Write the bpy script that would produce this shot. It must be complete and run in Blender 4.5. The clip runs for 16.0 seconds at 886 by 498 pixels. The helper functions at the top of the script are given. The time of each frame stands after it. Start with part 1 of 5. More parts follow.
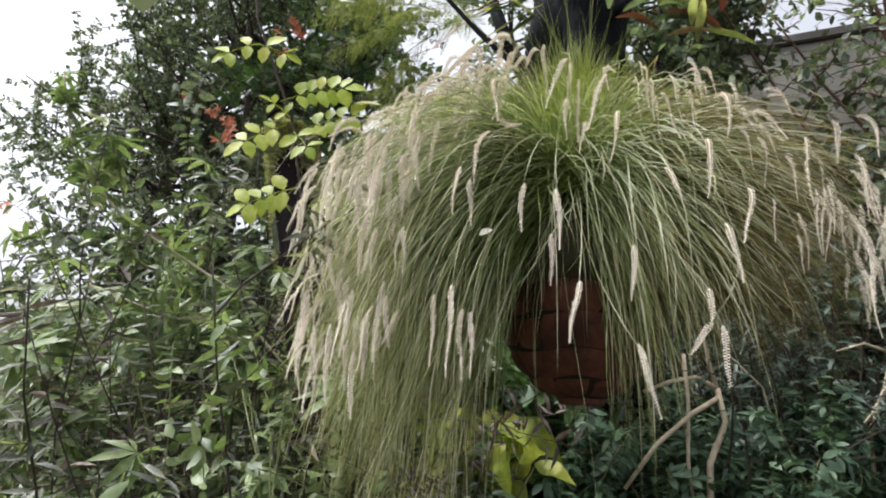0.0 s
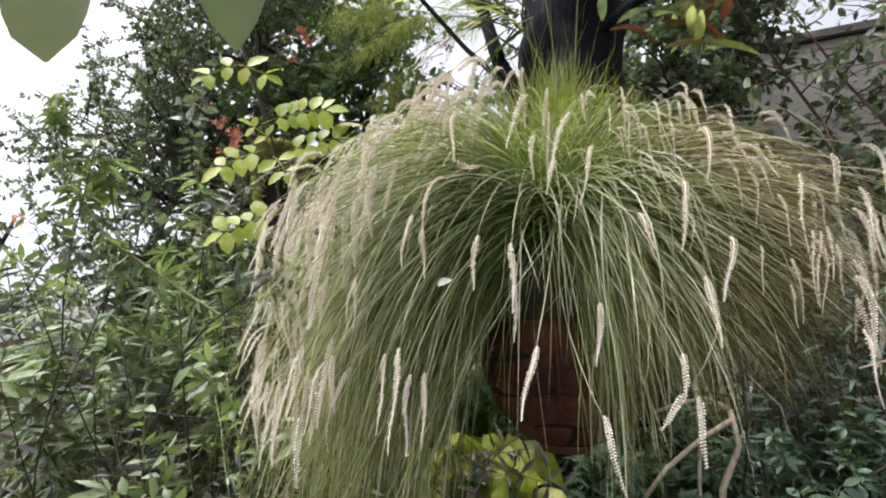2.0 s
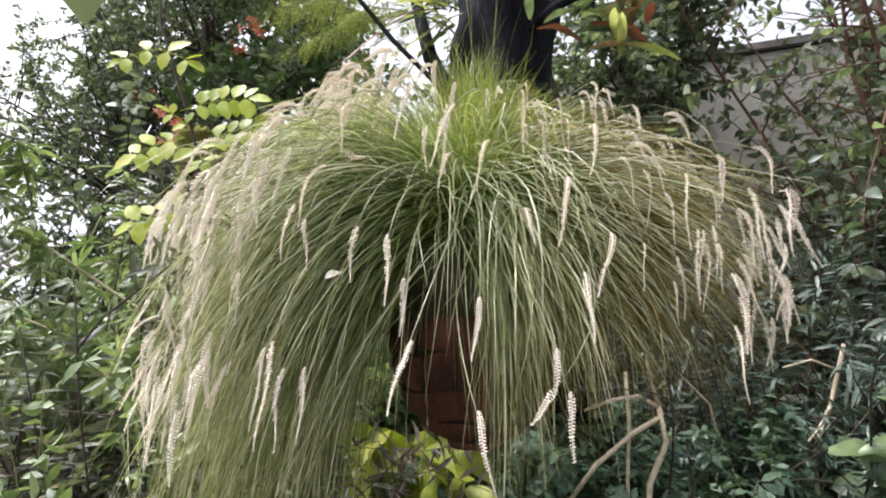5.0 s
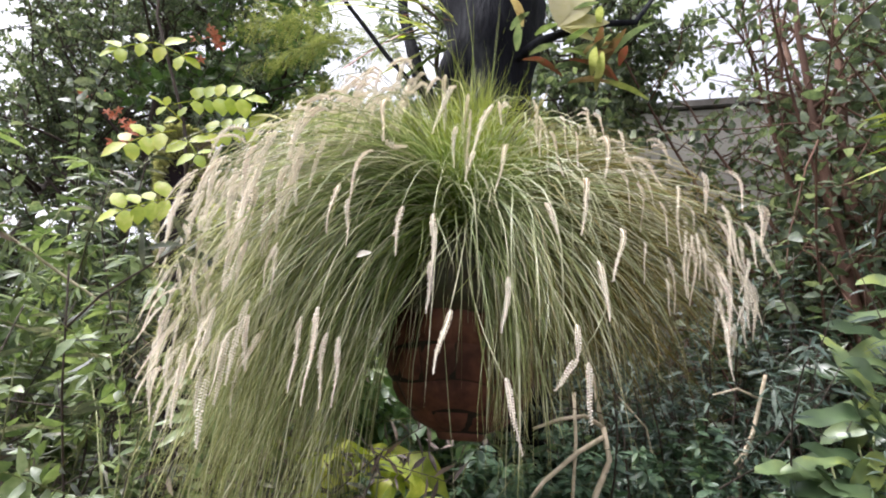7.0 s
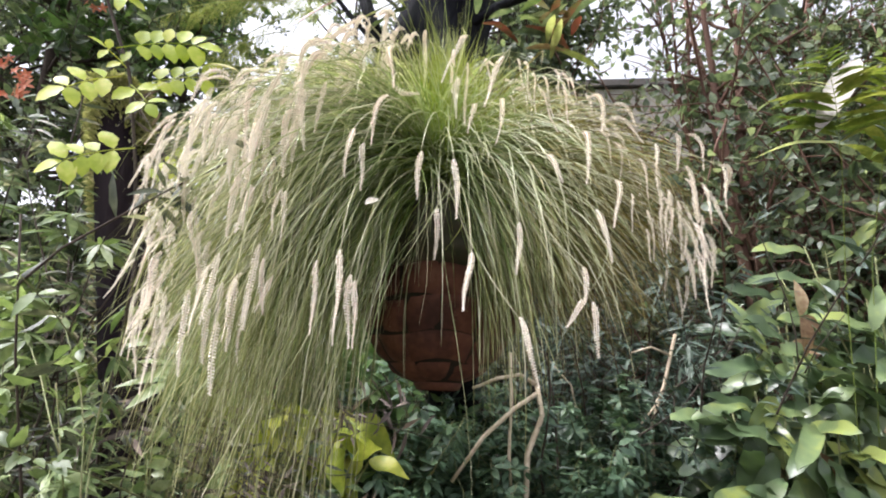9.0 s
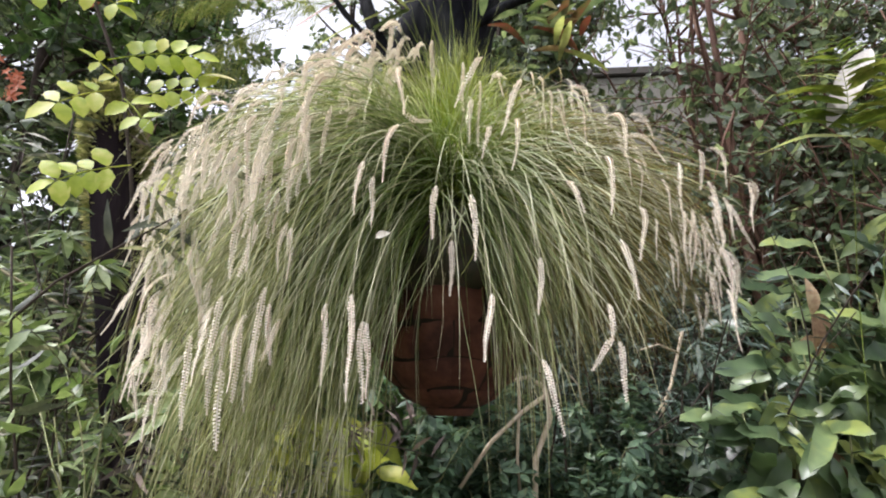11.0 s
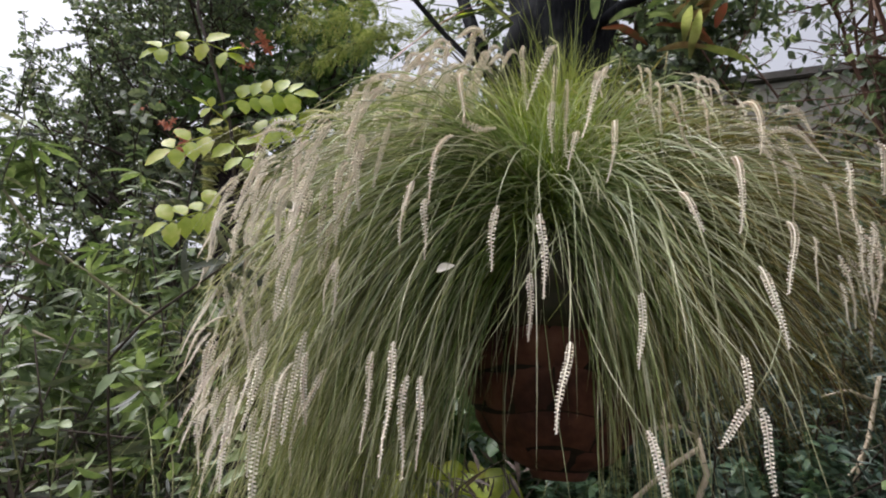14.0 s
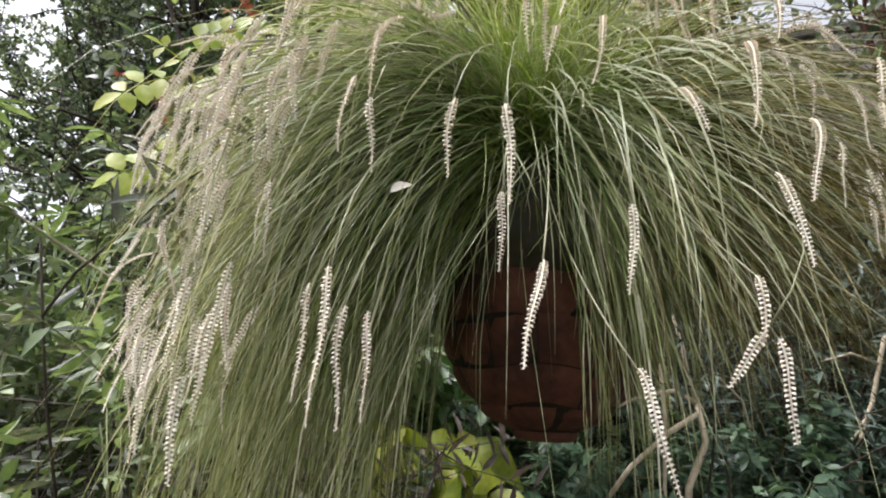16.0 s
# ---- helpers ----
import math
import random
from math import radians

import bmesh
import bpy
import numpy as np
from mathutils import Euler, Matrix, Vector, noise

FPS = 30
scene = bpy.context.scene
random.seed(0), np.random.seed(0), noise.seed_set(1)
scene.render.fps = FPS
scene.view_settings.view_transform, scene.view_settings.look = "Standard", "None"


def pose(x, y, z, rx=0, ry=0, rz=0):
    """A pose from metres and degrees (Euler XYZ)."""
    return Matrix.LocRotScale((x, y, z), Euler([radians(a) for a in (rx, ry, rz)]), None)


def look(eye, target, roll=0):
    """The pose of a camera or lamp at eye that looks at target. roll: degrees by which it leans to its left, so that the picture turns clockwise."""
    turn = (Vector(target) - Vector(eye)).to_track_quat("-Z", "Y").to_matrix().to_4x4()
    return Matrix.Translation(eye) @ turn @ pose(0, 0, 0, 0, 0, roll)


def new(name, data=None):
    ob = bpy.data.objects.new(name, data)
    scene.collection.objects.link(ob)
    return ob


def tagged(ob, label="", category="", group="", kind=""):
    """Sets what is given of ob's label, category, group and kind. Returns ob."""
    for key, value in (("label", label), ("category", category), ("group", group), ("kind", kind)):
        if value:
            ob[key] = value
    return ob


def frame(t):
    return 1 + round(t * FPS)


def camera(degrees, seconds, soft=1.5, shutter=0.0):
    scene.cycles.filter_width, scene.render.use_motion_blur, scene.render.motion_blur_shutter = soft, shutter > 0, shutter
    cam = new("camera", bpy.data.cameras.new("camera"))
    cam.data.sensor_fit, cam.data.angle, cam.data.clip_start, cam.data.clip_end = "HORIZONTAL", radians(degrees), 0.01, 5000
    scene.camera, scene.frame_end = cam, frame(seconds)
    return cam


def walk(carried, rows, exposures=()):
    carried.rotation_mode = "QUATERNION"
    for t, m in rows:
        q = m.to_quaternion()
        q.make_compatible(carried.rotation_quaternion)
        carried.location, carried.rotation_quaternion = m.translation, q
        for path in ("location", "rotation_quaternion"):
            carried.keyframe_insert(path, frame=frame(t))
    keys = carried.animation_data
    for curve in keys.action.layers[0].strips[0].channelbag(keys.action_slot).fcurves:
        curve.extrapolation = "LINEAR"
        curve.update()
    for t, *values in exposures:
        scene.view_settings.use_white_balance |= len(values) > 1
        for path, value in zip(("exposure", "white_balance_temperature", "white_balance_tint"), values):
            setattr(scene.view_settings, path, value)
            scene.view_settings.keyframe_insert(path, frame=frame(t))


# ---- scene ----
# The camera and its walk
cam = camera(75.0, 16.0, soft=2.0)
PATH = [
    (0, (0.063, 0.032, 1.385), (-0.002, 1.973, 1.863), 2.5),
    (0.5, (0.077, 0.039, 1.4), (-0.006, 1.975, 1.895), 2.6),
    (1, (0.093, 0.045, 1.422), (-0.033, 1.981, 1.908), 2.4),
    (1.5, (0.108, 0.06, 1.443), (-0.031, 1.997, 1.923), 2.3),
    (2, (0.128, 0.072, 1.453), (-0.011, 2.011, 1.925), 2.5),
    (2.5, (0.155, 0.074, 1.458), (0.028, 2.015, 1.924), 2.2),
    (3, (0.181, 0.074, 1.46), (0.099, 2.016, 1.927), 2.1),
    (3.5, (0.196, 0.076, 1.456), (0.151, 2.02, 1.925), 2.9),
    (4, (0.212, 0.079, 1.458), (0.176, 2.023, 1.927), 2.8),
    (4.2, (0.215, 0.08, 1.459), (0.187, 2.025, 1.925), 2.7),
    (6.3, (0.136, 0.093, 1.414), (0.266, 2.014, 1.954), 3.9),
    (6.5, (0.124, 0.083, 1.405), (0.309, 1.994, 1.964), 4.1),
    (7, (0.106, 0.054, 1.386), (0.321, 1.951, 1.983), 4.2),
    (7.5, (0.082, 0.047, 1.364), (0.401, 1.922, 1.982), 2.9),
    (8, (0.054, 0.06, 1.356), (0.492, 1.925, 1.929), 1.6),
    (8.5, (0.02, 0.067, 1.351), (0.48, 1.942, 1.872), 1.7),
    (9, (0.002, 0.069, 1.348), (0.535, 1.923, 1.876), 1.8),
    (9.2, (-0.004, 0.069, 1.352), (0.552, 1.917, 1.879), 1.7),
    (11.3, (-0.011, 0.096, 1.407), (0.526, 1.961, 1.889), 0.9),
    (11.5, (-0.013, 0.09, 1.406), (0.514, 1.958, 1.89), 1.1),
    (12, (-0.015, 0.092, 1.416), (0.423, 1.985, 1.887), 1.2),
    (12.5, (-0.009, 0.114, 1.424), (0.411, 2.011, 1.897), 0.8),
    (13, (0.044, 0.141, 1.433), (0.295, 2.068, 1.907), 1.0),
    (13.5, (0.079, 0.153, 1.429), (0.149, 2.074, 1.982), 2.5),
    (14, (0.078, 0.179, 1.435), (0.112, 2.096, 2.005), 3.4),
    (14.5, (0.077, 0.205, 1.426), (0.114, 2.124, 1.987), 3.5),
    (15, (0.091, 0.232, 1.417), (0.132, 2.157, 1.957), 3.1),
    (15.5, (0.1, 0.252, 1.413), (0.146, 2.186, 1.92), 2.7),
    (16, (0.113, 0.265, 1.416), (0.156, 2.202, 1.912), 2.6),
]
EXPOSURES = [(t, ev, 6200, tint) for t, ev, tint in ((0.0, 1.06, 13), (1.5, 1.08, 14), (3.0, 1.30, 15), (7.0, 1.54, 17), (9.0, 1.68, 17), (11.4, 1.33, 17), (12.3, 1.38, 17), (14.0, 0.66, 16), (15.0, 0.89, 15), (15.5, 0.96, 15), (16.0, 1.10, 14))]
walk(cam, [(t, look(eye, target, roll)) for t, eye, target, roll in PATH], EXPOSURES)

# ---- sky and sun: a bright, thinly clouded sky ----
SUN_EL, SUN_AZ = 62.0, -88.0          # degrees; azimuth from ahead (+y), to the left is minus
world = bpy.data.worlds.new("sky")
scene.world = world
world.use_nodes = True
wt = world.node_tree
wt.nodes.clear()
w_out = wt.nodes.new("ShaderNodeOutputWorld")
w_bg = wt.nodes.new("ShaderNodeBackground")
w_sky = wt.nodes.new("ShaderNodeTexSky")
w_sky.sky_type, w_sky.sun_disc = "NISHITA", False
w_sky.sun_elevation, w_sky.sun_rotation = radians(SUN_EL), radians(SUN_AZ)
w_sky.air_density, w_sky.dust_density, w_sky.ozone_density = 1.0, 6.0, 1.0
w_hsv = wt.nodes.new("ShaderNodeHueSaturation")
w_hsv.inputs["Saturation"].default_value = 0.18
wt.links.new(w_sky.outputs[0], w_hsv.inputs["Color"])
wt.links.new(w_hsv.outputs[0], w_bg.inputs["Color"])
w_bg.inputs["Strength"].default_value = 0.15
wt.links.new(w_bg.outputs[0], w_out.inputs["Surface"])

sun = new("sun", bpy.data.lights.new("sun", "SUN"))
sun.data.energy, sun.data.angle, sun.data.color = 2.0, radians(25), (1.0, 0.97, 0.93)
a, e = radians(SUN_AZ), radians(SUN_EL)
sun.matrix_world = look((math.sin(a) * math.cos(e) * 30, math.cos(a) * math.cos(e) * 30, math.sin(e) * 30), (0, 0, 0))

# ---- materials ----
def nodes_of(name):
    m = bpy.data.materials.new(name)
    m.use_nodes = True
    nt = m.node_tree
    nt.nodes.clear()
    return m, nt


def ramp(nt, stops):
    r = nt.nodes.new("ShaderNodeValToRGB")
    while len(r.color_ramp.elements) < len(stops):
        r.color_ramp.elements.new(0.5)
    for el, (p, c) in zip(r.color_ramp.elements, stops):
        el.position, el.color = p, (*c, 1)
    return r


def leaf_material(name, stops, rough=0.45, through_light=0.35, warm=(1.2, 1.25, 0.75), spread=0.35, tip=None, scale=60, gloss=0.4, grey=0.2, fresh=(0.15, 0.255, 0.04)):
    """Thin leaves: the colour varies from leaf to leaf and with a fine mottling; some light passes through."""
    stops = [(p, tuple(v * (1 - grey) + grey * (0.3 * c[0] + 0.6 * c[1] + 0.1 * c[2]) for v in c)) for p, c in stops]
    m, nt = nodes_of(name)
    N, L = nt.nodes, nt.links
    out = N.new("ShaderNodeOutputMaterial")
    geo = N.new("ShaderNodeNewGeometry")
    info = N.new("ShaderNodeObjectInfo")
    tex = N.new("ShaderNodeTexCoord")
    noi = N.new("ShaderNodeTexNoise")
    noi.inputs["Scale"].default_value, noi.inputs["Detail"].default_value = scale, 4
    L.new(tex.outputs["Object"], noi.inputs["Vector"])
    add = N.new("ShaderNodeMath")
    add.operation = "ADD"
    L.new(geo.outputs["Random Per Island"], add.inputs[0])
    L.new(info.outputs["Random"], add.inputs[1])
    fr = N.new("ShaderNodeMath")
    fr.operation = "FRACT"
    L.new(add.outputs[0], fr.inputs[0])
    mot = N.new("ShaderNodeMapRange")
    mot.inputs["From Min"].default_value, mot.inputs["From Max"].default_value = 0.3, 0.7
    mot.inputs["To Min"].default_value, mot.inputs["To Max"].default_value = -spread, spread
    L.new(noi.outputs["Fac"], mot.inputs["Value"])
    mix = N.new("ShaderNodeMath")
    mix.operation, mix.use_clamp = "ADD", True
    L.new(fr.outputs[0], mix.inputs[0])
    L.new(mot.outputs[0], mix.inputs[1])
    r = ramp(nt, stops)
    L.new(mix.outputs[0], r.inputs[0])
    col = r.outputs[0]
    if tip:
        att = N.new("ShaderNodeAttribute")
        att.attribute_name = "along"
        tr = ramp(nt, [(0.35, (0, 0, 0)), (1.0, (0.5, 0.5, 0.5))])
        L.new(att.outputs["Fac"], tr.inputs[0])
        mx = N.new("ShaderNodeMix")
        mx.data_type = "RGBA"
        L.new(tr.outputs[0], mx.inputs[0])
        L.new(col, mx.inputs[6])
        mx.inputs[7].default_value = (*tip, 1)
        col = mx.outputs[2]
        # fresh green towards the base of the blade
        gr = ramp(nt, [(0.05, (0.8, 0.8, 0.8)), (0.8, (0, 0, 0))])
        L.new(att.outputs["Fac"], gr.inputs[0])
        mg = N.new("ShaderNodeMix")
        mg.data_type = "RGBA"
        L.new(gr.outputs[0], mg.inputs[0])
        L.new(col, mg.inputs[6])
        mg.inputs[7].default_value = (*fresh, 1)
        col = mg.outputs[2]
    bsdf = N.new("ShaderNodeBsdfPrincipled")
    bsdf.inputs["Roughness"].default_value = rough
    bsdf.inputs["Specular IOR Level"].default_value = gloss
    L.new(col, bsdf.inputs["Base Color"])
    bump = N.new("ShaderNodeBump")
    bump.inputs["Strength"].default_value, bump.inputs["Distance"].default_value = 0.25, 0.002
    L.new(noi.outputs["Fac"], bump.inputs["Height"])
    L.new(bump.outputs[0], bsdf.inputs["Normal"])
    trans = N.new("ShaderNodeBsdfTranslucent")
    tint = N.new("ShaderNodeMix")
    tint.data_type, tint.blend_type = "RGBA", "MULTIPLY"
    tint.inputs[0].default_value = 1.0
    tint.inputs[7].default_value = (*warm, 1)
    L.new(col, tint.inputs[6])
    L.new(tint.outputs[2], trans.inputs["Color"])
    ms = N.new("ShaderNodeMixShader")
    ms.inputs[0].default_value = through_light
    L.new(bsdf.outputs[0], ms.inputs[1])
    L.new(trans.outputs[0], ms.inputs[2])
    L.new(ms.outputs[0], out.inputs["Surface"])
    return m


def solid_material(name, stops, rough=0.85, scale=12.0, bump=0.5, depth=0.004, fine=90.0, stretch=(1, 1, 1), gloss=0.3):
    """Bark, clay, soil, plaster: two scales of noise in the colour, fine relief."""
    m, nt = nodes_of(name)
    N, L = nt.nodes, nt.links
    out = N.new("ShaderNodeOutputMaterial")
    tex = N.new("ShaderNodeTexCoord")
    mp = N.new("ShaderNodeMapping")
    mp.inputs["Scale"].default_value = stretch
    L.new(tex.outputs["Object"], mp.inputs["Vector"])
    n1 = N.new("ShaderNodeTexNoise")
    n1.inputs["Scale"].default_value, n1.inputs["Detail"].default_value = scale, 6
    n2 = N.new("ShaderNodeTexNoise")
    n2.inputs["Scale"].default_value, n2.inputs["Detail"].default_value = fine, 5
    L.new(mp.outputs[0], n1.inputs["Vector"])
    L.new(mp.outputs[0], n2.inputs["Vector"])
    mixv = N.new("ShaderNodeMath")
    mixv.operation = "MULTIPLY_ADD"
    mixv.inputs[1].default_value = 0.35
    L.new(n2.outputs["Fac"], mixv.inputs[0])
    sub = N.new("ShaderNodeMath")
    sub.operation = "SUBTRACT"
    L.new(n1.outputs["Fac"], sub.inputs[0])
    sub.inputs[1].default_value = 0.17
    L.new(sub.outputs[0], mixv.inputs[2])
    r = ramp(nt, stops)
    L.new(mixv.outputs[0], r.inputs[0])
    bsdf = N.new("ShaderNodeBsdfPrincipled")
    bsdf.inputs["Roughness"].default_value = rough
    bsdf.inputs["Specular IOR Level"].default_value = gloss
    L.new(r.outputs[0], bsdf.inputs["Base Color"])
    bm_ = N.new("ShaderNodeBump")
    bm_.inputs["Strength"].default_value, bm_.inputs["Distance"].default_value = bump, depth
    L.new(mixv.outputs[0], bm_.inputs["Height"])
    L.new(bm_.outputs[0], bsdf.inputs["Normal"])
    L.new(bsdf.outputs[0], out.inputs["Surface"])
    return m


M_GRASS = leaf_material("orchid_leaf", [(0.0, (0.03, 0.05, 0.015)), (0.4, (0.122, 0.18, 0.058)), (0.7, (0.30, 0.36, 0.175)), (1.0, (0.78, 0.76, 0.60))],
                        rough=0.36, through_light=0.3, tip=(0.36, 0.33, 0.12), scale=30, grey=0.05)
M_CROWN = leaf_material("orchid_leaf_fresh", [(0.0, (0.07, 0.12, 0.012)), (0.5, (0.17, 0.235, 0.03)), (1.0, (0.33, 0.38, 0.09))],
                        rough=0.4, through_light=0.4, tip=(0.30, 0.30, 0.08), scale=30, grey=0.0, fresh=(0.17, 0.255, 0.025))
# straw-coloured ageing blades, darkened further: the right flank's shade is in the colour
M_STRAW_SHADED = leaf_material("orchid_leaf_ageing_shaded", [(0.0, (0.030, 0.026, 0.005)), (0.45, (0.088, 0.070, 0.012)), (0.75, (0.20, 0.155, 0.036)), (1.0, (0.46, 0.38, 0.18))],
                        rough=0.42, through_light=0.22, tip=(0.21, 0.168, 0.035), scale=30, grey=0.03, fresh=(0.10, 0.14, 0.03))
M_SPIKE = leaf_material("orchid_flower", [(0.0, (0.75, 0.70, 0.59)), (0.7, (0.88, 0.845, 0.755)), (1.0, (0.79, 0.69, 0.61))],
                        rough=0.55, through_light=0.4, warm=(1.02, 1.0, 0.93), spread=0.15, scale=200, gloss=0.2, grey=0.0)
M_PALEBLADE = leaf_material("orchid_leaf_pale", [(0.0, (0.25, 0.29, 0.17)), (0.6, (0.39, 0.42, 0.28)), (1.0, (0.58, 0.56, 0.42))], rough=0.4, through_light=0.3, tip=(0.36, 0.33, 0.15), scale=30, grey=0.0)
M_STALK = leaf_material("orchid_stalk", [(0.0, (0.28, 0.30, 0.14)), (1.0, (0.42, 0.40, 0.22))], rough=0.5, through_light=0.1)
# roots and leaf bases, near-black for the shade in the hollow above the pot
M_BASE_SHADED = leaf_material("orchid_base_shaded", [(0.0, (0.018, 0.026, 0.01)), (0.6, (0.035, 0.045, 0.016)), (1.0, (0.06, 0.05, 0.025))], rough=0.6, through_light=0.05)
M_CLAY = solid_material("fired_clay", [(0.2, (0.024, 0.012, 0.009)), (0.45, (0.062, 0.026, 0.017)), (0.65, (0.125, 0.052, 0.030)), (0.85, (0.19, 0.095, 0.06))], rough=0.8, scale=14, bump=0.4)
M_JOINT = solid_material("dark_moss_joint", [(0.3, (0.012, 0.01, 0.008)), (0.7, (0.03, 0.025, 0.015))], rough=0.95)
M_TRUNK = solid_material("dark_trunk_bark", [(0.25, (0.004, 0.004, 0.006)), (0.55, (0.012, 0.013, 0.016)), (0.8, (0.045, 0.048, 0.05))], rough=0.9, scale=12, bump=1.0, depth=0.02, stretch=(1, 1, 0.25), gloss=0.08)
M_POST = solid_material("weathered_post", [(0.25, (0.006, 0.004, 0.006)), (0.6, (0.016, 0.011, 0.014)), (0.9, (0.045, 0.035, 0.036))], rough=0.9, scale=10, bump=0.9, depth=0.01, stretch=(1, 1, 0.2), gloss=0.1)
M_MOSS = leaf_material("moss", [(0.0, (0.20, 0.22, 0.06)), (0.6, (0.36, 0.36, 0.13)), (1.0, (0.48, 0.44, 0.22))], rough=0.9, through_light=0.25)
M_BARK = solid_material("reddish_bark", [(0.2, (0.05, 0.028, 0.02)), (0.55, (0.12, 0.065, 0.045)), (0.9, (0.22, 0.14, 0.10))], rough=0.85, scale=8, bump=0.7, depth=0.006, stretch=(1, 1, 0.3))
M_TWIG = solid_material("dry_twig", [(0.2, (0.30, 0.24, 0.16)), (0.55, (0.50, 0.42, 0.30)), (0.9, (0.64, 0.56, 0.43))], rough=0.75, scale=30, bump=0.5, depth=0.002)
M_DARKSTEM = solid_material("dark_stem", [(0.2, (0.03, 0.022, 0.018)), (0.9, (0.08, 0.06, 0.045))], rough=0.8, scale=40)
M_GREENSTEM = solid_material("green_stem", [(0.2, (0.10, 0.13, 0.05)), (0.6, (0.19, 0.20, 0.09)), (0.95, (0.28, 0.20, 0.12))], rough=0.6, scale=25, bump=0.2)
M_CANE = solid_material("pale_cane", [(0.2, (0.20, 0.18, 0.11)), (0.6, (0.32, 0.29, 0.18)), (0.95, (0.40, 0.36, 0.26))], rough=0.6, scale=25, bump=0.2)
M_WITHER = leaf_material("withered_leaf", [(0.0, (0.05, 0.037, 0.03)), (0.6, (0.11, 0.08, 0.065)), (1.0, (0.22, 0.16, 0.12))], rough=0.75, through_light=0.15)
M_SOIL = solid_material("leaf_litter_soil", [(0.2, (0.02, 0.015, 0.01)), (0.55, (0.05, 0.037, 0.025)), (0.9, (0.11, 0.08, 0.05))], rough=0.95, scale=5, bump=1.0, depth=0.03, fine=45)
M_WALL = solid_material("rendered_wall", [(0.2, (0.17, 0.16, 0.14)), (0.55, (0.27, 0.26, 0.23)), (0.9, (0.36, 0.34, 0.31))], rough=0.9, scale=1.6, bump=0.2, fine=30)
M_COPING = solid_material("mossy_coping", [(0.2, (0.04, 0.04, 0.035)), (0.6, (0.11, 0.10, 0.09)), (0.9, (0.2, 0.19, 0.17))], rough=0.95, scale=6, bump=0.6)
# lightened and greyed: the veiling haze over the trees is in the leaf colour
M_TREELEAF_HAZY = leaf_material("tree_leaf", [(0.0, (0.046, 0.078, 0.038)), (0.5, (0.096, 0.148, 0.066)), (0.85, (0.15, 0.205, 0.092)), (1.0, (0.22, 0.27, 0.14))], rough=0.38, through_light=0.46, gloss=0.5, grey=0.3)
M_BRIGHTLEAF = leaf_material("bright_tree_leaf", [(0.0, (0.05, 0.12, 0.025)), (0.6, (0.09, 0.19, 0.035)), (1.0, (0.15, 0.25, 0.06))], rough=0.35, through_light=0.35)
M_PALM = leaf_material("palmate_leaf", [(0.0, (0.075, 0.135, 0.03)), (0.6, (0.15, 0.225, 0.055)), (1.0, (0.25, 0.33, 0.11))], rough=0.4, through_light=0.35, grey=0.25)
M_YELLOW = leaf_material("lime_leaf", [(0.0, (0.28, 0.38, 0.03)), (0.6, (0.42, 0.50, 0.06)), (1.0, (0.54, 0.56, 0.12))], rough=0.45, through_light=0.5, warm=(1.1, 1.1, 0.6), grey=0.0)
M_FERN = leaf_material("fern", [(0.0, (0.15, 0.20, 0.045)), (0.6, (0.26, 0.29, 0.09)), (1.0, (0.36, 0.37, 0.16))], rough=0.5, through_light=0.5, grey=0.1)
M_OAKFERN = leaf_material("toothed_fern", [(0.0, (0.10, 0.15, 0.025)), (0.6, (0.20, 0.25, 0.05)), (1.0, (0.32, 0.34, 0.09))], rough=0.45, through_light=0.3, grey=0.0)
M_GREYLEAF = leaf_material("grey_green_leaf", [(0.0, (0.032, 0.044, 0.028)), (0.55, (0.08, 0.096, 0.06)), (0.9, (0.16, 0.17, 0.11)), (1.0, (0.30, 0.29, 0.22))], rough=0.5, through_light=0.3)
M_STRAP = leaf_material("broad_glossy_leaf", [(0.0, (0.042, 0.075, 0.034)), (0.5, (0.09, 0.14, 0.062)), (0.85, (0.165, 0.225, 0.09)), (1.0, (0.25, 0.30, 0.085))], rough=0.33, through_light=0.2, gloss=0.55, scale=14, spread=0.25, grey=0.0)
M_BLUELEAF = leaf_material("blue_green_leaf", [(0.0, (0.03, 0.065, 0.045)), (0.6, (0.065, 0.105, 0.075)), (1.0, (0.13, 0.18, 0.13))], rough=0.4, through_light=0.2)
M_COVER = leaf_material("ground_cover_leaf", [(0.0, (0.035, 0.08, 0.04)), (0.6, (0.075, 0.15, 0.075)), (1.0, (0.13, 0.22, 0.10))], rough=0.4, through_light=0.25)
M_OLIVE = leaf_material("big_yellowing_leaf", [(0.0, (0.20, 0.26, 0.03)), (0.5, (0.32, 0.37, 0.05)), (1.0, (0.46, 0.46, 0.09))], rough=0.45, through_light=0.6, warm=(1.1, 1.1, 0.5), scale=28, spread=0.5, grey=0.0)
M_DEAD = leaf_material("dead_leaf", [(0.0, (0.18, 0.09, 0.04)), (0.6, (0.34, 0.21, 0.10)), (1.0, (0.48, 0.36, 0.18))], rough=0.7, through_light=0.25)
M_DRYFROND = leaf_material("dry_frond", [(0.0, (0.24, 0.22, 0.19)), (0.6, (0.36, 0.34, 0.30)), (1.0, (0.45, 0.42, 0.37))], rough=0.7, through_light=0.25)
M_PALE = leaf_material("pale_leaf", [(0.0, (0.44, 0.42, 0.16)), (0.6, (0.56, 0.53, 0.26)), (1.0, (0.62, 0.58, 0.34))], rough=0.5, through_light=0.45, warm=(1.05, 1.05, 0.8), grey=0.0)
